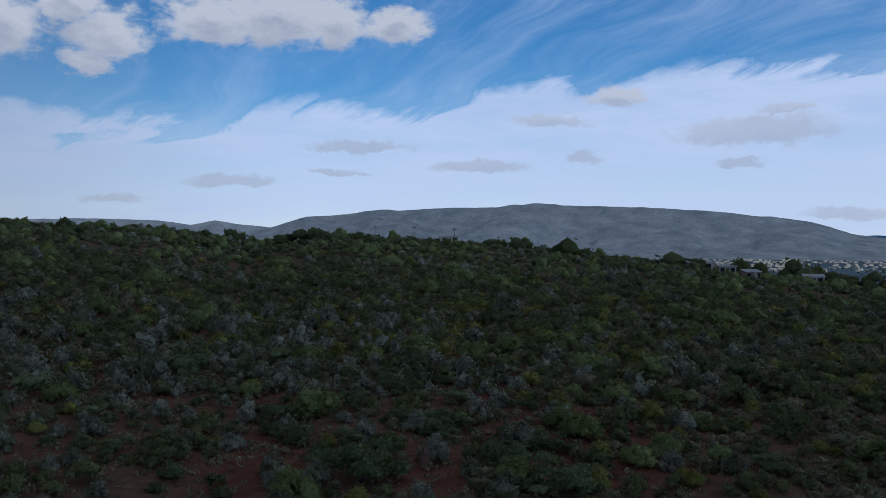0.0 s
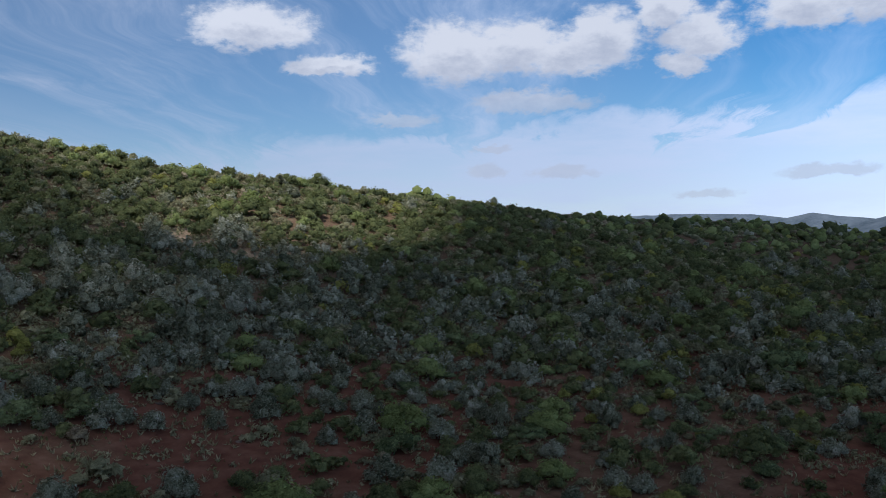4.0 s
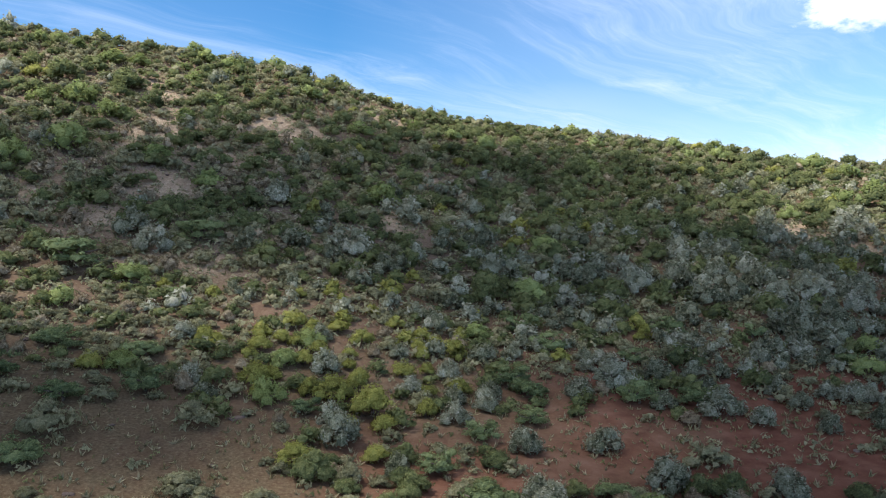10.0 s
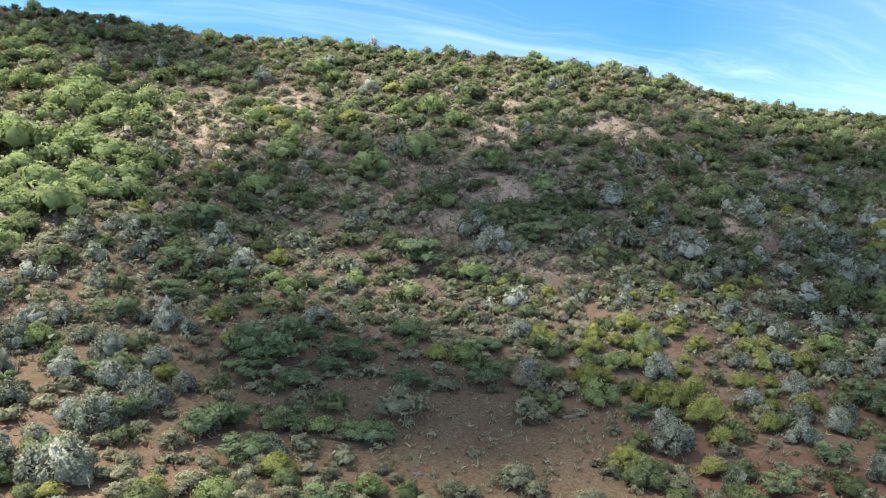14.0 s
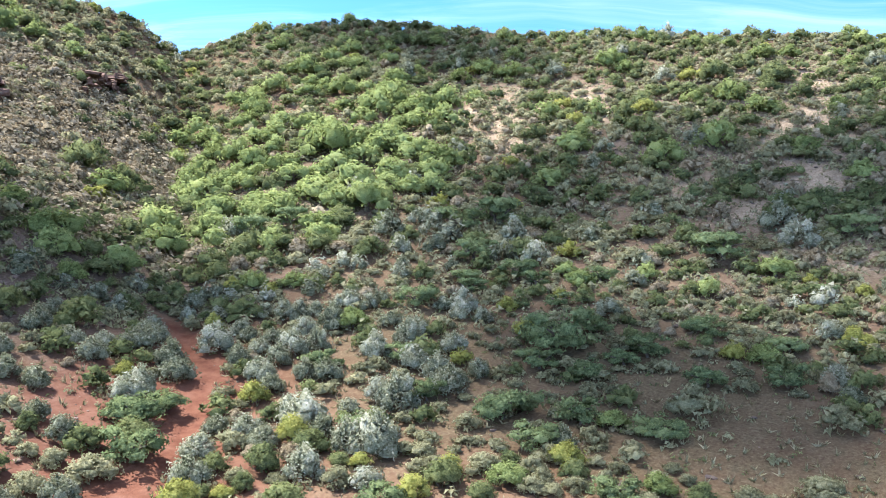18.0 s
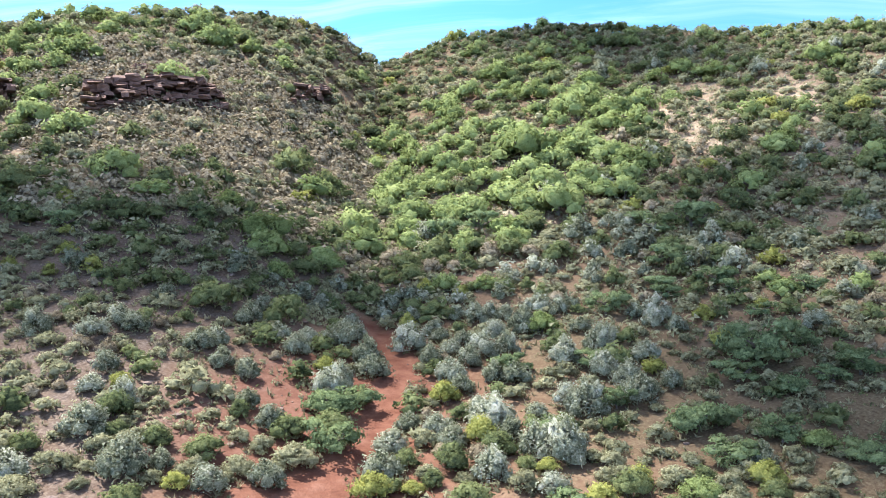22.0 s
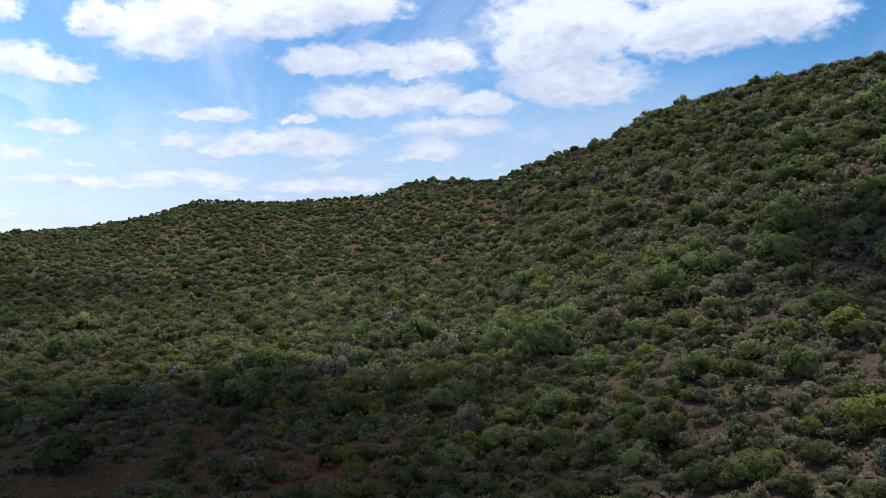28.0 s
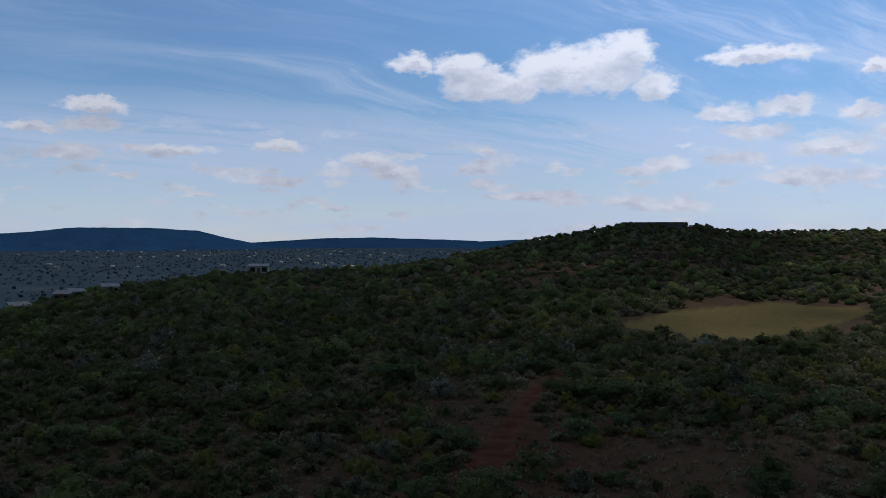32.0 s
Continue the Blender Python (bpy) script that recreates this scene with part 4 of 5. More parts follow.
MARKED["silver"] = MARKED["silver"] + [
    (135.3, 46, 2.9), (138.9, 56, 2.9), (142.7, 50, 2.4), (146.5, 43, 2.3), (149.5, 45, 1.8), (159.3, 54, 1.6), (167.9, 65, 2.6), (170.5, 46, 3.5),
    (173.4, 49, 3), (188.4, 75, 2.5), (341.1, 60, 2.4), (344.9, 60, 2.5), (354.8, 63, 3.4)]
MARKED["yellow"] = [
    (14.7, 64, 1.7), (76.7, 68, 2.7), (78.6, 57, 1.9), (82.3, 56, 3.7), (84.8, 58, 3.5), (89.9, 60, 3.2), (105.6, 126, 5), (160.7, 59, 3.9), (163.9, 68,
    4), (165, 44, 1.2), (168.8, 60, 4), (174.6, 54, 4.7), (176, 68, 4.9)]

# tall dark trees along the northern crest
MARKED["green"] = MARKED["green"] + [
    (26.8, 223, 6), (23.8, 236, 6), (19.9, 251, 4), (18.6, 257, 7), (15.5, 266, 5), (13.8, 274, 9), (10.6, 275, 8), (9.5, 276, 9), (8.4, 276, 9), (7.3, 261, 8), (5.4, 266, 6), (2.2, 269, 6),
    (356.4, 274, 8), (355.2, 270, 8), (354.5, 271, 7), (351.7, 263, 10), (350.4, 261, 7)]
MARKED["green"] = MARKED["green"] + [
    (345.2, 255, 12), (343.4, 254, 9), (340.9, 254, 11), (339.5, 255, 9), (337.6, 256, 12), (336.4, 261, 9), (335.5, 255, 9), (334.6, 255, 8), (333.2, 254, 10)]


def scatter():
    """Throws bushes over the land, thin on open ground, never two in one place."""
    spots = [(k, az, r, w, 1.0) for k in KINDS for az, r, w in MARKED.get(k, ())]
    for r0, r1, count, grow, a0, a1 in ((12, 43, 260, 0.9, -45, 305), (43, 80, 10500, 0.95, -30, 291), (80, 190, 52000, 1.5, -30, 291), (190, 330, 8000, 1.2, -30, 45), (190, 330, 11000, 1.2, 190, 291), (330, 600, 17000, 1.35, 192, 262), (0.88, 1.035, 15000, 1.15, -30, 291)):
        az = rng.uniform(a0, a1, count)
        r = np.sqrt(rng.uniform(r0 ** 2, r1 ** 2, count))
        R = around(CREST, az, 1)
        if r1 < 2:
            r = R * rng.uniform(r0, r1, count)
        keep = r < R * 1.035 + 2
        openness = sum(w * bump_at(az, r, a0, d0, wa, wr) for a0, d0, wa, wr, w in OPEN) + sum(0.95 * bump_at(az, r, a0, d0, wa, wr) for a0, d0, wa, wr, w in PALE_SCARS)
        a = np.radians(az)
        patchy = fbm(-np.sin(a) * r, np.cos(a) * r, 16, 55, 3)
        keep &= rng.uniform(0, 1, count) > (r1 > 2) * openness + 0.16 * (np.abs(np.mod(az + 180, 360) - 180) < 60) + 0.04 + 0.12 * (az > 216) - patchy * 0.7
        keep &= ~in_field(az, r)
        keep &= np.minimum(gap(TRACK, az, r), gap(FOOTPATH, az, r) + 0.2) > 1.5
        az, r, R = az[keep], r[keep], R[keep]
        share = np.stack([PLAIN_SHARE[k] + sum(w * bump_at(az, r, a0, d0, wa, wr) for a0, d0, wa, wr, w in MIX[k]) for k in KINDS], -1)
        share = np.cumsum(share / share.sum(1, keepdims=True), axis=1)
        kind = (rng.uniform(0, 1, (len(az), 1)) > share).sum(1)
        for q in range(len(az)):
            k = KINDS[kind[q]]
            lo, hi = SIZE[k]
            edge = 0.85 if r[q] > 0.92 * R[q] and az[q] > 60 else 1.0
            k = "green" if k == "thorn" and r[q] > 100 else k
            spots.append((k, az[q], r[q], (lo + (hi - lo) * rng.uniform(0, 1) ** 1.4) * grow * edge * (0.82 if (az[q] < 48 or az[q] > 216) and r[q] < 150 else 1.0), grow))
    cells, kept = {}, []
    for k, az, r, w, grow in spots:
        x, y = -math.sin(math.radians(az)) * r, math.cos(math.radians(az)) * r
        cx, cy = int(x // 8), int(y // 8)
        near = (q for i in (-1, 0, 1) for j in (-1, 0, 1) for q in cells.get((cx + i, cy + j), ()))
        if any((x - a) ** 2 + (y - b) ** 2 < ((0.245 if r < 80 else 0.215 if r < 190 else 0.18) * (w + c)) ** 2 for a, b, c in near):
            continue
        cells.setdefault((cx, cy), []).append((x, y, w))
        kept.append((k, az, r, w))
    return kept


def plant_all():
    spots = scatter()
    spots.sort(key=lambda s: s[2])
    made = {k: 0 for k in KINDS}
    rest = {(k, far): [] for k in KINDS for far in (0, 1, 2, 3)}
    first = {}
    for k in KINDS:
        first[k] = []
        for v in range(8):
            cv, cf, cn = crown(k, rng, 15, 12, 1, 1150, 0.028) if v < 4 else crown(k, rng, 14, 9, 1, 540, 0.038)
            sv, sf = stems(k, rng)
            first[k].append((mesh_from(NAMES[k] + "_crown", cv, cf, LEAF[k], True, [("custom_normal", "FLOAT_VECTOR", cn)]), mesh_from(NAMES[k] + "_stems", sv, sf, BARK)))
    for k, az, r, w in spots:
        x, y, z = spot(az, r)
        tall = w * rng.uniform(0.85, 1.15) * SQUAT[k]
        spin = rng.uniform(0, 360)
        if made[k] < 260 and r < 125:
            made[k] += 1
            m = Matrix.Translation((x, y, z)) @ Matrix.Rotation(radians(spin), 4, "Z") @ Matrix.Diagonal((w, w, tall, 1))
            thing = new(NAMES[k])
            thing.matrix_basis = m
            a, b = first[k][rng.integers(4) + (0 if r < 68 else 4)]
            for nm, me in (("crown", a), ("trunk", b)):
                o = new(nm, me)
                o.parent = thing
            tagged(thing, LABELS[k], CATEGORY[k], group=NAMES[k] + " on the hillside")
        else:
            rest[(k, 3 if w > 4.2 and r < 190 else 0 if r < 105 else 1 if r < 190 else 2)].append((x, y, z, w, tall, spin))
    for (k, far), items in rest.items():
        if not items:
            continue
        forms = [crown(k, rng, (14, 12, 9, 24)[far], (4, 3, 4, 7)[far], 1, (150, 120, 26, 460)[far], (0.060, 0.064, 0.07, 0.036)[far], (0.70, 0.70, 0.92, 0.70)[far]) for v in range(10)]
        vs, fs, ns, tone, n = [], [], [], [], 0
        for x, y, z, w, tall, spin in items:
            v, f, nv = forms[rng.integers(10)]
            c, s = math.cos(spin), math.sin(spin)
            q = np.stack([(v[:, 0] * c - v[:, 1] * s) * w + x, (v[:, 0] * s + v[:, 1] * c) * w + y, v[:, 2] * tall + z - 0.05], -1)
            vs.append(q)
            ns.append(np.stack([nv[:, 0] * c - nv[:, 1] * s, nv[:, 0] * s + nv[:, 1] * c, nv[:, 2]], -1))
            fs.append(f + n)
            tone.append(np.full(len(q), rng.uniform(0, 1)))
            n += len(q)
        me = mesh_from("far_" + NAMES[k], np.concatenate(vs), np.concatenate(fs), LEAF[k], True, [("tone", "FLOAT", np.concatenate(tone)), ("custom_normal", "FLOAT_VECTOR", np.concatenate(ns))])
        tagged(new(("nearer_", "hillside_", "distant_", "tall_")[far] + NAMES[k] + "_cover", me), LABELS[k].replace("rounded bush", "rounded bushes"), "bushes", kind="stuff")


plant_all()


def low_growth():
    """Knee-high shrubs and straw tufts between the bushes; nobody could count them."""
    for name, mat, count, r1, size, blades, label in (
            ("low_scrub", "olive", 9000, 150, (0.35, 0.95), 18, "low olive scrub between the bushes"),
            ("hillside_scrub", "olive", 32000, 185, (0.7, 1.6), 13, "waist-high olive scrub on the upper slopes"),
            ("dry_scrub", "grey", 3200, 135, (1.0, 2.1), 26, "dry beige scrub on the pale stony slope"),
            ("grass_tufts", "straw", 34000, 120, (0.18, 0.5), 6, "dry straw-coloured grass tufts on red earth"),
            ("herb_tufts", "green", 7000, 120, (0.2, 0.6), 9, "small green herbs on the dry ground")):
        az = rng.uniform(-30, 291, count)
        r = np.sqrt(rng.uniform((66 if r1 > 160 else 40) ** 2, r1 ** 2, count))
        keep = (np.minimum(gap(TRACK, az, r), gap(FOOTPATH, az, r)) > 1.2) & (r < around(CREST, az, 1) * 1.03) & ~in_field(az, r)
        if name == "hillside_scrub":
            keep &= (az > 52) & (az < 212)
        if name == "dry_scrub":
            az = 146 + (az - 130) / 14
            r = 84 + (r - 40) * 0.46
            keep[:] = True
        az, r = az[keep], r[keep]
        n = len(az)
        a = np.radians(az)
        c = np.stack([-np.sin(a) * r, np.cos(a) * r, height(az, r)], -1)
        s = rng.uniform(*size, n)
        d = rng.normal(0, 1, (n, blades, 3))
        d[..., 2] = np.abs(d[..., 2]) * (1.4 if mat == "straw" else 0.8) + 0.25
        d /= np.linalg.norm(d, axis=-1, keepdims=True)
        p = c[:, None] + d * s[:, None, None] * rng.uniform(0.3, 0.75, (n, blades, 1))
        side = np.cross(d, rng.normal(0, 1, (n, blades, 3)))
        side /= np.linalg.norm(side, axis=-1, keepdims=True) + 1e-6
        if mat == "straw":
            tip, wide = d * s[:, None, None] * 0.5, 0.16
            q = np.stack([p + tip, p - tip + side * s[:, None, None] * wide, p - tip - side * s[:, None, None] * wide], 2)
        else:
            up = np.cross(d, side)
            h = s[:, None, None] * rng.uniform(0.10, 0.23, (n, blades, 1)) * (0.8 if name == "dry_scrub" else 1.0)
            q = np.stack([p + side * h, p - side * h * 0.5 + up * h, p - side * h * 0.5 - up * h], 2)
        v = q.reshape(-1, 3)
        tone = np.repeat(rng.uniform(0, 1, n), blades * 3)
        me = mesh_from(name, v, np.arange(len(v)).reshape(-1, 3), LEAF[mat], False, [("tone", "FLOAT", tone)])
        tagged(new(name, me), label, "grass" if mat == "straw" else "scrub", kind="stuff")


low_growth()

# ---- rocks ----


def block(r, worn_by, top):
    """One bedded block, 1 m each way, its corners knocked about."""
    c = np.array([(x, y, z) for z in (-0.2, 0.5, 1) for x, y in ((-0.5, -0.5), (0.5, -0.5), (0.5, 0.5), (-0.5, 0.5))], float)
    c[4:8, :2] *= 1.04
    c[8:, :2] *= r.uniform(top, 1.0)
    c = c + r.normal(0, worn_by, (12, 3)) * (1, 1, 0.7)
    f = [(k * 4 + b, k * 4 + (b + 1) % 4, k * 4 + 4 + (b + 1) % 4, k * 4 + 4 + b) for k in (0, 1) for b in range(4)] + [(8, 9, 10, 11), (3, 2, 1, 0)]
    return c, np.array(f)


BLOCKS = [mesh_from("rock", *block(rng, 0.085, 0.75), ROCK) for k in range(14)]
BOULDERS = [mesh_from("rock", *block(rng, 0.12, 0.6), ROCK) for k in range(10)]
# ledges: bearing from, to, distance from, to, courses, block height
LEDGES = [(145.2, 153.5, 112.8, 107.0, 9, 0.42), (138.4, 141.2, 133.0, 122.8, 7, 0.4), (157.8, 160.5, 113.5, 116.2, 7, 0.4),
          (147.6, 151.1, 121.8, 118.2, 2, 0.5), (144.0, 150.0, 123.2, 120.2, 1, 0.7),
          (139.0, 147.0, 111.2, 104.2, 1, 0.6), (150.0, 158.0, 103.8, 104.5, 1, 0.5), (160.0, 172.0, 58.2, 51.0, 1, 0.22),
          (166.0, 178.0, 47.0, 49.0, 1, 0.2), (172.0, 184.0, 57.0, 54.0, 1, 0.22), (246.0, 252.0, 262.0, 258.0, 1, 1.3),
          (242.0, 247.0, 270.0, 268.0, 1, 1.2)]


def ledge(a0, a1, r0, r1, courses, tall):
    thing = new("rock_ledge")
    thing.location = spot((a0 + a1) / 2, (r0 + r1) / 2)
    tagged(thing, "broken ledge of red-brown sandstone blocks on the hillside" if courses > 1 else "low weathered band of bedded sandstone on the slope", "rock", "sandstone ledges")
    cliff = courses > 1
    for c in range(courses):
        a = a0 + rng.uniform(0, 0.5) + 0.25 * abs(c - 2) * rng.uniform()
        set_back = rng.normal(0, 0.3)
        while a < a1 - 0.1 * c * rng.uniform():
            r = r0 + (r1 - r0) * (a - a0) / (a1 - a0)
            w = 0.4 + 1.5 * rng.uniform() ** 1.8 if cliff else 0.3 + 0.9 * rng.uniform() ** 2
            mid = a + math.degrees(w / r) / 2
            broken = float(fbm(np.array(mid * 1.4), np.array(3.0), 2.4, 37, 3))
            if rng.uniform() < (1.0 - 0.04 * c - max(0.0, broken) * 0.9 * (c > 1) if cliff else 0.6):
                bay = float(fbm(np.array(mid * 2.2), np.array(c * 0.35), 1.6, 31, 3))
                back = r + c * tall * 0.2 + set_back + bay * 2.2 + rng.normal(0, 0.16) if cliff else r + rng.normal(0, 1.2)
                x, y, z = spot(mid, back)
                o = new("rock", BLOCKS[rng.integers(14)] if cliff else BOULDERS[rng.integers(10)])
                o.parent = thing
                base = max(spot(mid, r)[2] - 0.3 + c * tall * 0.94, z - 0.4) + rng.normal(0, 0.06) if cliff else z - 0.1
                deep, sway = (rng.uniform(2.2, 3.4), 7) if cliff else (w * 0.8, 9)
                h = tall * (rng.uniform(0.7, 1.15) if rng.uniform() < 0.8 else 1.9)
                o.matrix_parent_inverse = Matrix.Translation(-thing.location)
                o.matrix_basis = Matrix.Translation((x, y, base)) @ Matrix.Rotation(radians(mid + rng.normal(0, sway)), 4, "Z") @ Matrix.Rotation(radians(rng.normal(0, 2.2)), 4, "Y") @ Matrix.Diagonal((w, deep, h if cliff else tall * rng.uniform(0.85, 1.3), 1))
            a += math.degrees(w / r) * 0.96
    return thing


for row in LEDGES:
    ledge(*row)


def loose_stones():
    az = rng.uniform(30, 215, 26000)
    r = np.sqrt(rng.uniform(30 ** 2, 150 ** 2, 26000))
    stony = cover_at(az, r)[2]
    keep = rng.uniform(0, 1, len(az)) < 0.04 + 0.5 * stony
    az, r = az[keep][:7000], r[keep][:7000]
    vs, fs = [], []
    z = height(az, r)
    for k in range(len(az)):
        a = math.radians(az[k])
        s = 0.07 + 0.34 * rng.uniform() ** 4
        v = ICO_V * rng.uniform(0.7, 1.2, (12, 1)) * (s * rng.uniform(0.8, 1.7), s, s * rng.uniform(0.3, 0.6))
        c, q = math.cos(k), math.sin(k)
        v = np.stack([v[:, 0] * c - v[:, 1] * q, v[:, 0] * q + v[:, 1] * c, v[:, 2]], -1)
        vs.append(v + (-math.sin(a) * r[k], math.cos(a) * r[k], z[k]))
        fs.append(ICO_F + 12 * k)
    me = mesh_from("loose_stones", np.concatenate(vs), np.concatenate(fs), SHINGLE)
    tagged(new("loose_stones", me), "loose purple-grey stones scattered over the slope", "stones", kind="stuff")


loose_stones()

# ---- houses, poles and reservoir on the crests ----


def box(bm, x0, x1, y0, y1, z0, z1):
    v = [bm.verts.new((x, y, z)) for z in (z0, z1) for x, y in ((x0, y0), (x1, y0), (x1, y1), (x0, y1))]
    for q in ((3, 2, 1, 0), (4, 5, 6, 7), (0, 1, 5, 4), (1, 2, 6, 5), (2, 3, 7, 6), (3, 0, 4, 7)):
        bm.faces.new([v[k] for k in q])


def part(name, bm, mat, parent, label=""):
    me = bpy.data.meshes.new(name)
    bm.to_mesh(me)
    bm.free()
    me.materials.append(mat)
    o = new(name, me)
    o.parent = parent
    return tagged(o, label)


def house(az, r, w, d, h, wall, yaw, label):
    """A small house with a low lean-to roof, a door and windows towards the valley."""
    thing = new("house")
    x, y, z = spot(az, r)
    thing.matrix_basis = pose(x, y, z - 0.1, 0, 0, az + yaw)
    t = 0.22
    for side in ((-w / 2, w / 2, -d / 2, -d / 2 + t, -0.6, h), (-w / 2, w / 2, d / 2 - t, d / 2, -0.6, h + 0.5),
                 (-w / 2, -w / 2 + t, -d / 2 + t, d / 2 - t, -0.6, h), (w / 2 - t, w / 2, -d / 2 + t, d / 2 - t, -0.6, h)):
        bm = bmesh.new()
        box(bm, *side)
        part("wall", bm, wall, thing)
    bm = bmesh.new()
    e = 0.28
    top = [(-w / 2 - e, -d / 2 - e, h + 0.02), (w / 2 + e, -d / 2 - e, h + 0.02), (w / 2 + e, d / 2 + e, h + 0.62), (-w / 2 - e, d / 2 + e, h + 0.62)]
    v = [bm.verts.new(q) for q in top] + [bm.verts.new((a, b, c + 0.12)) for a, b, c in top]
    for q in ((3, 2, 1, 0), (4, 5, 6, 7), (0, 1, 5, 4), (1, 2, 6, 5), (2, 3, 7, 6), (3, 0, 4, 7)):
        bm.faces.new([v[k] for k in q])
    part("roof", bm, SHEET, thing, "pale sheet-metal roof")
    bm = bmesh.new()
    box(bm, -0.45, 0.45, -d / 2 - 0.06, -d / 2 - 0.01, 0, min(2.0, h - 0.05))
    part("door", bm, WOOD, thing, "brown wooden door")
    for k in (-0.3, 0.3):
        bm = bmesh.new()
        box(bm, k * w - 0.13 * w, k * w + 0.13 * w, -d / 2 - 0.05, -d / 2 - 0.01, 0.9, h - 0.25)
        part("window", bm, DARK_GLASS, thing, "dark window")
    return tagged(thing, label, "house", "houses on the ridge")


for row in ((287.6, 193, 3.6, 3.0, 1.8, PLASTER, 12), (285.2, 204, 3.2, 2.8, 1.8, BRICKWORK, -15), (284.4, 206, 3.0, 2.6, 1.8, PLASTER, 20), (282.5, 215, 3.6, 2.8, 1.8, PLASTER, 5),
            (273.4, 254, 5.4, 4, 2.4, PLASTER, -5), (359.6, 277, 5.5, 4, 2.5, PLASTER, 10), (345.1, 256, 5.5, 4.5, 2.5, BRICKWORK, -10), (343.4, 255, 7, 4.5, 2.5, PLASTER, 15),
            (341.6, 252, 4.5, 3.5, 2.3, PLASTER, 0), (340.2, 236, 4, 3, 2.3, BRICKWORK, 25), (336.6, 248, 5, 4, 2.3, PLASTER, 5)):
    house(*row, "small plastered house with a pale sheet-metal roof" if row[5] is PLASTER else "small pink brick house with a pale sheet-metal roof")


def utility_pole(az, r, tall):
    thing = new("utility_pole")
    thing.location = spot(az, r)
    bm = bmesh.new()
    bmesh.ops.create_cone(bm, cap_ends=True, segments=8, radius1=0.11, radius2=0.07, depth=tall, matrix=Matrix.Translation((0, 0, tall / 2 - 0.4)))
    part("pole", bm, BARK, thing)
    bm = bmesh.new()
    box(bm, -0.8, 0.8, -0.06, 0.06, tall - 1.0, tall - 0.85)
    part("crossarm", bm, BARK, thing)
    tagged(thing, "weathered wooden utility pole with a short crossarm", "pole", "poles on the ridge")


for az, r, tall in ((1.9, 276, 7), (359.2, 276, 7.5), (4.5, 278, 6.5)):
    utility_pole(az, r, tall * 0.8)


def termite_mound(az, r, tall):
    """A steep lumpy cone of red clay."""
    bm = bmesh.new()
    bmesh.ops.create_icosphere(bm, subdivisions=3, radius=1)
    for q in bm.verts:
        k = 1 + 0.25 * noise.noise(q.co * 2.3)
        narrow = 1 - 0.45 * max(q.co.z, 0)
        q.co = (q.co.x * 0.42 * narrow * k, q.co.y * 0.4 * narrow * k, max(q.co.z, -0.2) * k)
    bmesh.ops.scale(bm, vec=(tall, tall, tall), verts=bm.verts)
    me = bpy.data.meshes.new("termite_mound")
    bm.to_mesh(me)
    bm.free()
    me.materials.append(ROCK)
    o = new("termite_mound", me)
    o.location = spot(az, r)
    tagged(o, "steep lumpy termite mound of red clay", "termite mound")


termite_mound(1.1, 57, 1.1)


def reservoir():
    thing = new("reservoir")
    x, y, z = spot(247.6, 338)
    thing.matrix_basis = pose(x, y, z - 1.5, 0, 0, 247.6)
    bm = bmesh.new()
    box(bm, -11, 11, -5, 5, -1.5, 2.7)
    bmesh.ops.bevel(bm, geom=bm.edges[:], offset=0.12, segments=1, affect="EDGES")
    part("tank", bm, CONCRETE, thing)
    bm = bmesh.new()
    box(bm, -11.4, 11.4, -5.4, 5.4, 2.702, 3.0)
    part("roof_slab", bm, CONCRETE, thing)
    bm = bmesh.new()
    box(bm, -8.4, -7.7, -0.35, 0.35, 3.002, 3.35)
    part("hatch", bm, CONCRETE, thing)
    tagged(thing, "long low concrete reservoir on the flat hilltop", "reservoir")


reservoir()

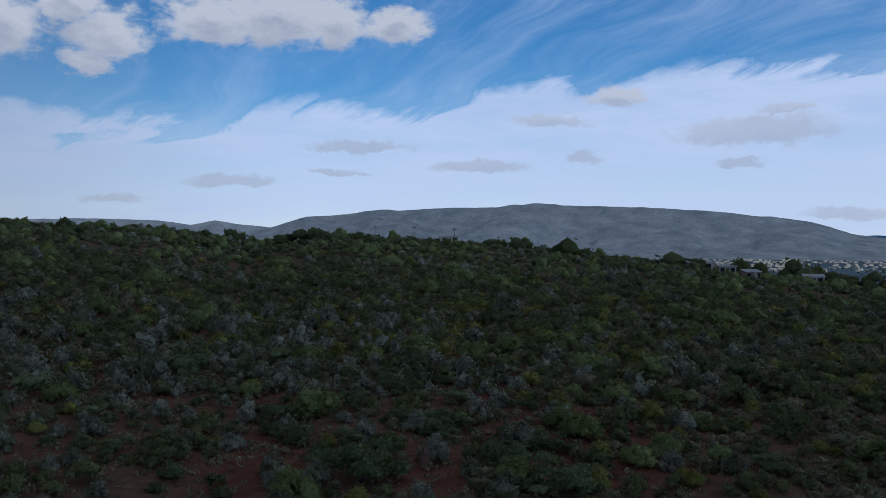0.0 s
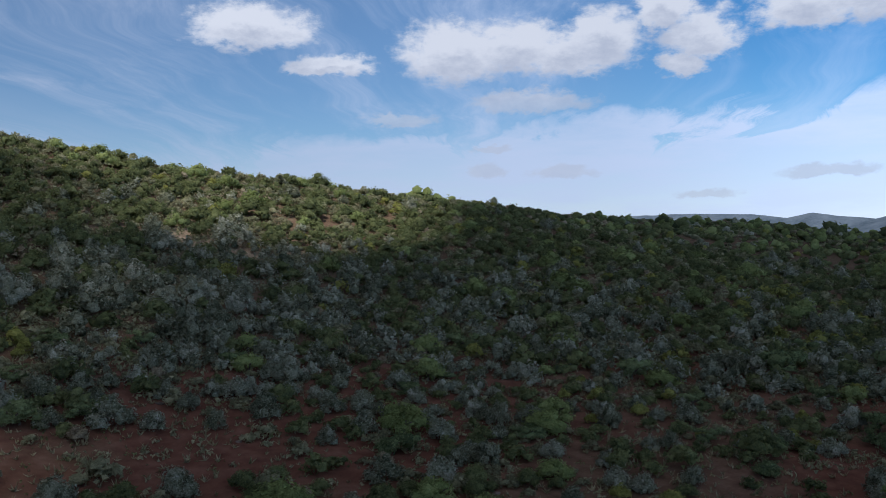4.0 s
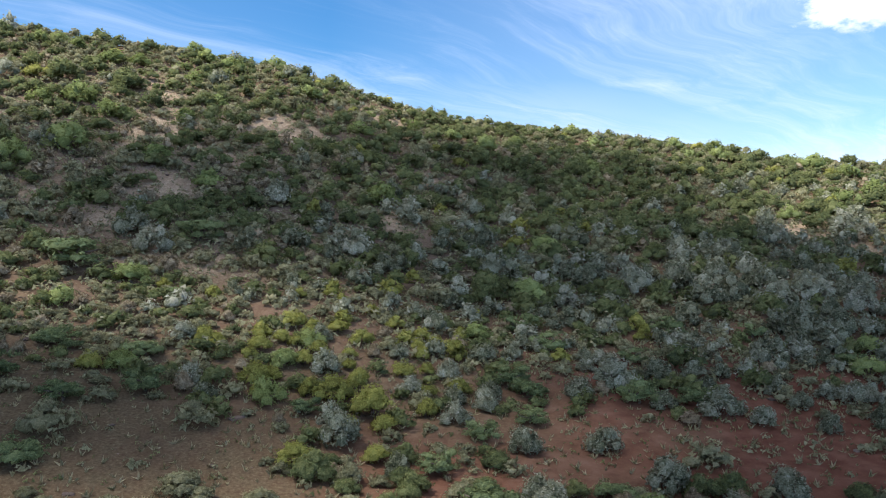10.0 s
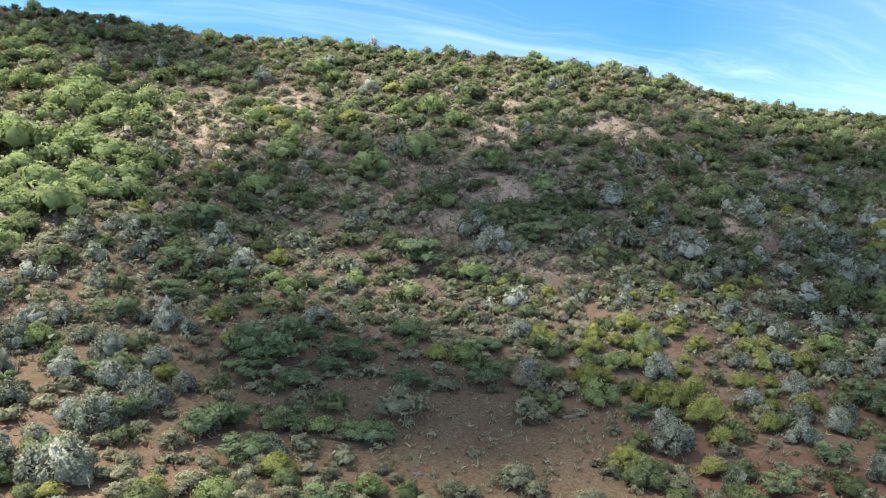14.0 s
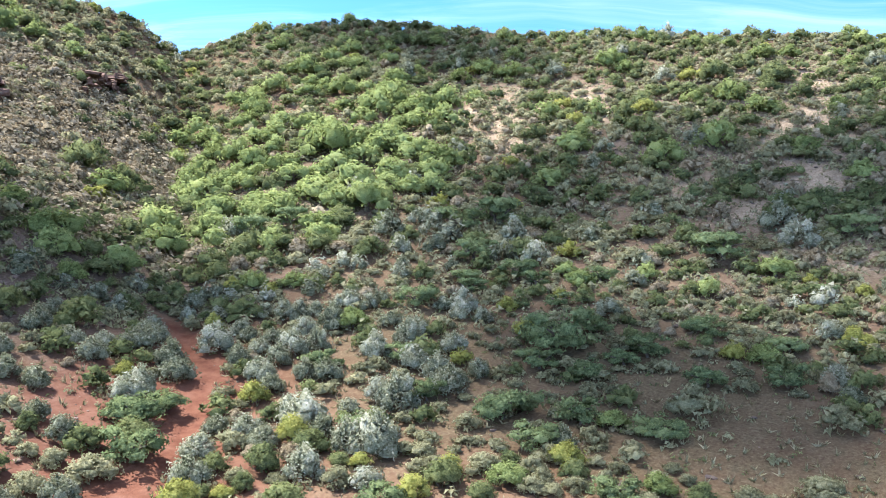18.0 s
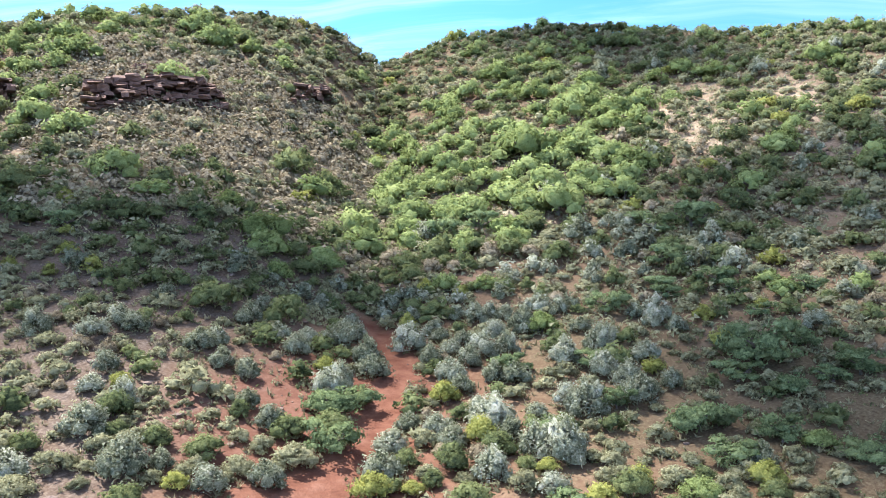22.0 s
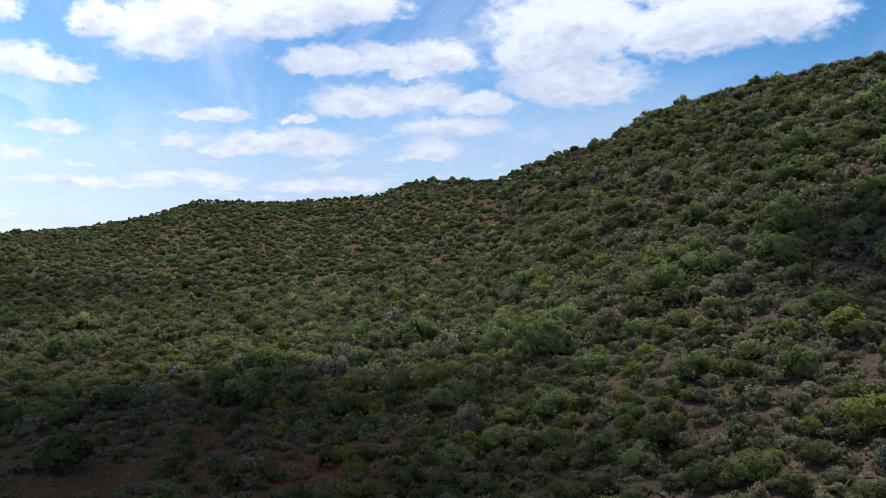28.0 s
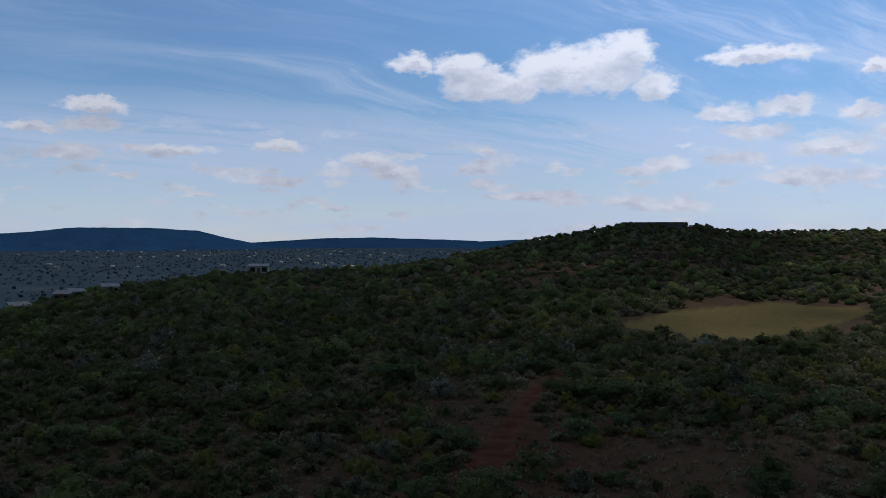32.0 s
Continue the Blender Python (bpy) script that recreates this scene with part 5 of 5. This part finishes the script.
# ---- the plain, the town and the mountains ----


def town():
    """Hundreds of small houses far out on the plain."""
    walls, roofs = ([], []), ([], [])
    q = ((3, 2, 1, 0), (4, 5, 6, 7), (0, 1, 5, 4), (1, 2, 6, 5), (2, 3, 7, 6), (3, 0, 4, 7))
    for k in range(1000):
        north = k % 4 > 0
        az = rng.uniform(-30, 4) if north else rng.uniform(258, 300)
        r = rng.uniform(1750, 2900) if north else rng.uniform(1500, 3600)
        if not north and rng.uniform() < 0.45:
            continue
        if not north and fbm(np.array(az * 40.0), np.array(r), 260, 5, 2) < -0.12:
            continue
        x, y, z = spot(az, r)
        w, d, h = rng.uniform(5, 9.5), rng.uniform(4, 7), rng.uniform(2.2, 3.0)
        if rng.uniform() < 0.05:
            w, d = w * 3, d * 1.5
        t = rng.uniform(0, 3.14)
        c, s = math.cos(t), math.sin(t)
        for (vs, fs), z0, z1, g in ((walls, -3, h, 0), (roofs, h + 0.05, h + 0.9, 0.5)):
            b = len(vs)
            for zz, g2 in ((z0, g), (z1, g * (1 if g == 0 else -3))):
                for ux, uy in ((-1, -1), (1, -1), (1, 1), (-1, 1)):
                    px, py = ux * (w / 2 + g2 * 0.6), uy * (d / 2 + g2)
                    vs.append((x + px * c - py * s, y + px * s + py * c, z + zz))
            fs.extend([tuple(b + i for i in f) for f in q])
    tagged(new("town_walls", mesh_from("town_walls", walls[0], walls[1], PLASTER)), "pale walls of many small houses across the plain", "town", kind="stuff")
    tagged(new("town_roofs", mesh_from("town_roofs", roofs[0], roofs[1], TOWN_ROOF)), "pale metal roofs of the town across the plain", "town", kind="stuff")
    vs, fs = [], []
    forms = [crown("green", rng, 3, 1, 1, 6, 0.16) for k in range(5)]
    n = 0
    for k in range(7000):
        az = rng.uniform(-30, 25) if k % 3 == 0 else rng.uniform(254, 304)
        r = 700 + 3200 * rng.uniform() ** 0.9
        x, y, z = spot(az, r)
        v, f, nv = forms[k % 5]
        w = rng.uniform(4, 9)
        vs.append(v * (w, w, w * 0.9) + (x, y, z))
        fs.append(f + n)
        n += len(v)
    tagged(new("plain_trees", mesh_from("plain_trees", np.concatenate(vs), np.concatenate(fs), HAZE_BLUE_LEAF)), "trees scattered through the distant town, painted haze blue", "trees", kind="stuff")


town()

# skylines far off: bearing, height above the eye's level in degrees
TABLE_MOUNTAIN = [(-32, -0.3), (-27.5, 0.35), (-25.5, 0.55), (-23.7, 1.1), (-21, 1.64), (-17, 2.1), (-11.8, 2.36), (-6.6, 2.5), (-4.4, 2.36), (1.3, 2.22), (5.4, 1.86), (7.6, 1.6), (8.9, 1.48), (11.3, 0.9), (13, 0.4)]
NORTH_RANGE = [(8, 0.4), (11.3, 0.9), (14.9, 1.3), (16.3, 1.0), (18.3, 1.25), (22, 1.35), (28, 1.2), (36, 0.9)]
PALE_RANGE = [(-36, 0.3), (-29, 0.52), (-25, 0.5), (-20, 0.2)]
WEST_MOUNTAIN = [(272.5, -0.8), (274, -0.35), (275.5, -0.05), (277.3, 0.44), (279.3, 0.55), (281.3, 0.58), (284.3, 0.6), (286.8, 0.33), (288.6, 0.22), (296, 0.3), (310, 0.2), (325, 0)]
WEST_RANGE = [(248, -0.3), (254, -0.15), (256.2, -0.14), (258.8, -0.25), (263, -0.07), (266, -0.02), (269.7, -0.08), (273.7, -0.34), (278, -0.4)]


def mountain(skyline, r0, r1, mat, seed, rim, label):
    """A far range: foot on the plain, gullied flank, hard rim, flat top."""
    k = np.array(skyline, float)
    az = np.arange(k[0, 0], k[-1, 0] + 0.01, 0.12)
    top = EYE_Z + r1 * np.tan(np.radians(np.interp(az, k[:, 0], k[:, 1])))
    top = top + fbm(az * 30, az * 0 + seed, 40, seed, 4) * 5
    u = np.concatenate([np.linspace(0, 0.86, 26), np.linspace(0.885, 1.0, 8), [1.06, 1.18]])
    A, U = np.meshgrid(az, u)
    T = np.broadcast_to(top, A.shape)
    R = r0 + (r1 - r0) * U
    gully = fbm(A * 70, R * 0.55, 330, seed + 3, 5)
    flank = np.where(U < 0.885, 0.82 * (U / 0.885) ** 1.35, 0.82 + 0.18 * np.clip((U - 0.885) / rim, 0, 1))
    Z = PLAIN_Z - 3 + (T - PLAIN_Z + 3) * (flank + gully * 0.75 * np.sin(np.clip(U, 0, 1) * math.pi))
    a = np.radians(A)
    R = R + gully * 260 * np.sin(np.clip(U, 0, 1) * math.pi)
    v = np.stack([-np.sin(a) * R, np.cos(a) * R, Z], -1).reshape(-1, 3)
    n = len(az)
    i, j = np.meshgrid(np.arange(len(u) - 1), np.arange(n - 1), indexing="ij")
    f = np.stack([i * n + j, (i + 1) * n + j, (i + 1) * n + j + 1, i * n + j + 1], -1).reshape(-1, 4)
    tagged(new("mountain", mesh_from("mountain", v, f, mat, True)), label, "mountain", kind="structure")


mountain(TABLE_MOUNTAIN, 2900, 3900, MOUNTAIN_GREY_HAZE, 4, 0.05, "long grey-green table mountain beyond the town, haze-tinted blue-grey")
mountain(NORTH_RANGE, 3700, 4400, MOUNTAIN_GREY_HAZE, 9, 0.1, "low range behind the ridge, haze-tinted grey-blue")
mountain(PALE_RANGE, 4200, 4600, MOUNTAIN_BLUE_HAZE, 12, 0.1, "pale range on the horizon, painted haze blue")
mountain(WEST_MOUNTAIN, 3400, 4100, MOUNTAIN_BLUE_HAZE, 15, 0.1, "wooded mountain beyond the plain, painted dark haze blue")
mountain(WEST_RANGE, 4000, 4600, MOUNTAIN_BLUE_HAZE, 18, 0.1, "low range on the horizon, painted haze blue")

# ---- unseen clouds added overhead, set to throw the wandering shade on the hills ----
# where the shade is put: x, y, reach along x, reach along y, thickness
CLOUD_SHADE = [(66, 192, 172, 185, 0, FULL_SHADE), (-124, 42, 26, 42, 8, MID_SHADE), (-103, -7, 25, 24, 0, MID_SHADE), (-86, -32, 24, 12, 4, THIN_SHADE), (-142, -58, 14, 28, 0, MID_SHADE), (-52, 54, 28, 28, 0, THIN_SHADE),
               (-86, 66, 24, 32, 0, MID_SHADE), (-90, 26, 18, 22, 0, MID_SHADE), (-57, 12, 24, 38, 0, WISP_SHADE), (-58, -16, 15, 18, 0, WISP_SHADE), (-31, -66, 38, 12, -38, FULL_SHADE), (245, 15, 185, 190, 0, MID_SHADE), (330, -150, 120, 100, 0, MID_SHADE),
               (84, 0, 62, 80, 0, MID_SHADE), (96, 26, 58, 50, 0, MID_SHADE), (40, -66, 30, 20, 20, THIN_SHADE), (30, -42, 32, 11, 25, MID_SHADE)]
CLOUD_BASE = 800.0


def add_shade_cloud(x, y, rx, ry, swing, mat):
    """An unseen flat-bottomed heap of cloud, up-sun of the ground it shades, its puffs piled up in the middle."""
    thing = new("shade_cloud")
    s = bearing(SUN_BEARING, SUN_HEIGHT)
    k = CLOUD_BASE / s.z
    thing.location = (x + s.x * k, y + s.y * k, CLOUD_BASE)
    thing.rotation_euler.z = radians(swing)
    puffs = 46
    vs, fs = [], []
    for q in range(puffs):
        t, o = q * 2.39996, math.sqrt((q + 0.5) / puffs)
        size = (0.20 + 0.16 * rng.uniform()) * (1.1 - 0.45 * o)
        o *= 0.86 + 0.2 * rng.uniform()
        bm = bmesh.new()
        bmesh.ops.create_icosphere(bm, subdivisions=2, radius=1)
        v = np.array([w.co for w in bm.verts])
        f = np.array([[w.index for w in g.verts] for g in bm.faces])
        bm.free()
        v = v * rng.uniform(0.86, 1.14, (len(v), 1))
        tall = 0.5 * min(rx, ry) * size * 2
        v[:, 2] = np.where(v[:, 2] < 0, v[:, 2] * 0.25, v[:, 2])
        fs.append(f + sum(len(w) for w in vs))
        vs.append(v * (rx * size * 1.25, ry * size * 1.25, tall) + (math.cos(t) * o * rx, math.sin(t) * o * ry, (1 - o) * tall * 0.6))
    o = mesh_from("shade_cloud", np.concatenate(vs), np.concatenate(fs), mat, True)
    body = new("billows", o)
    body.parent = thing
    tagged(thing, "unseen white flat-bottomed cloud added overhead to shade the ground", "cloud", "clouds overhead", kind="structure")


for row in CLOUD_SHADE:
    add_shade_cloud(*row)
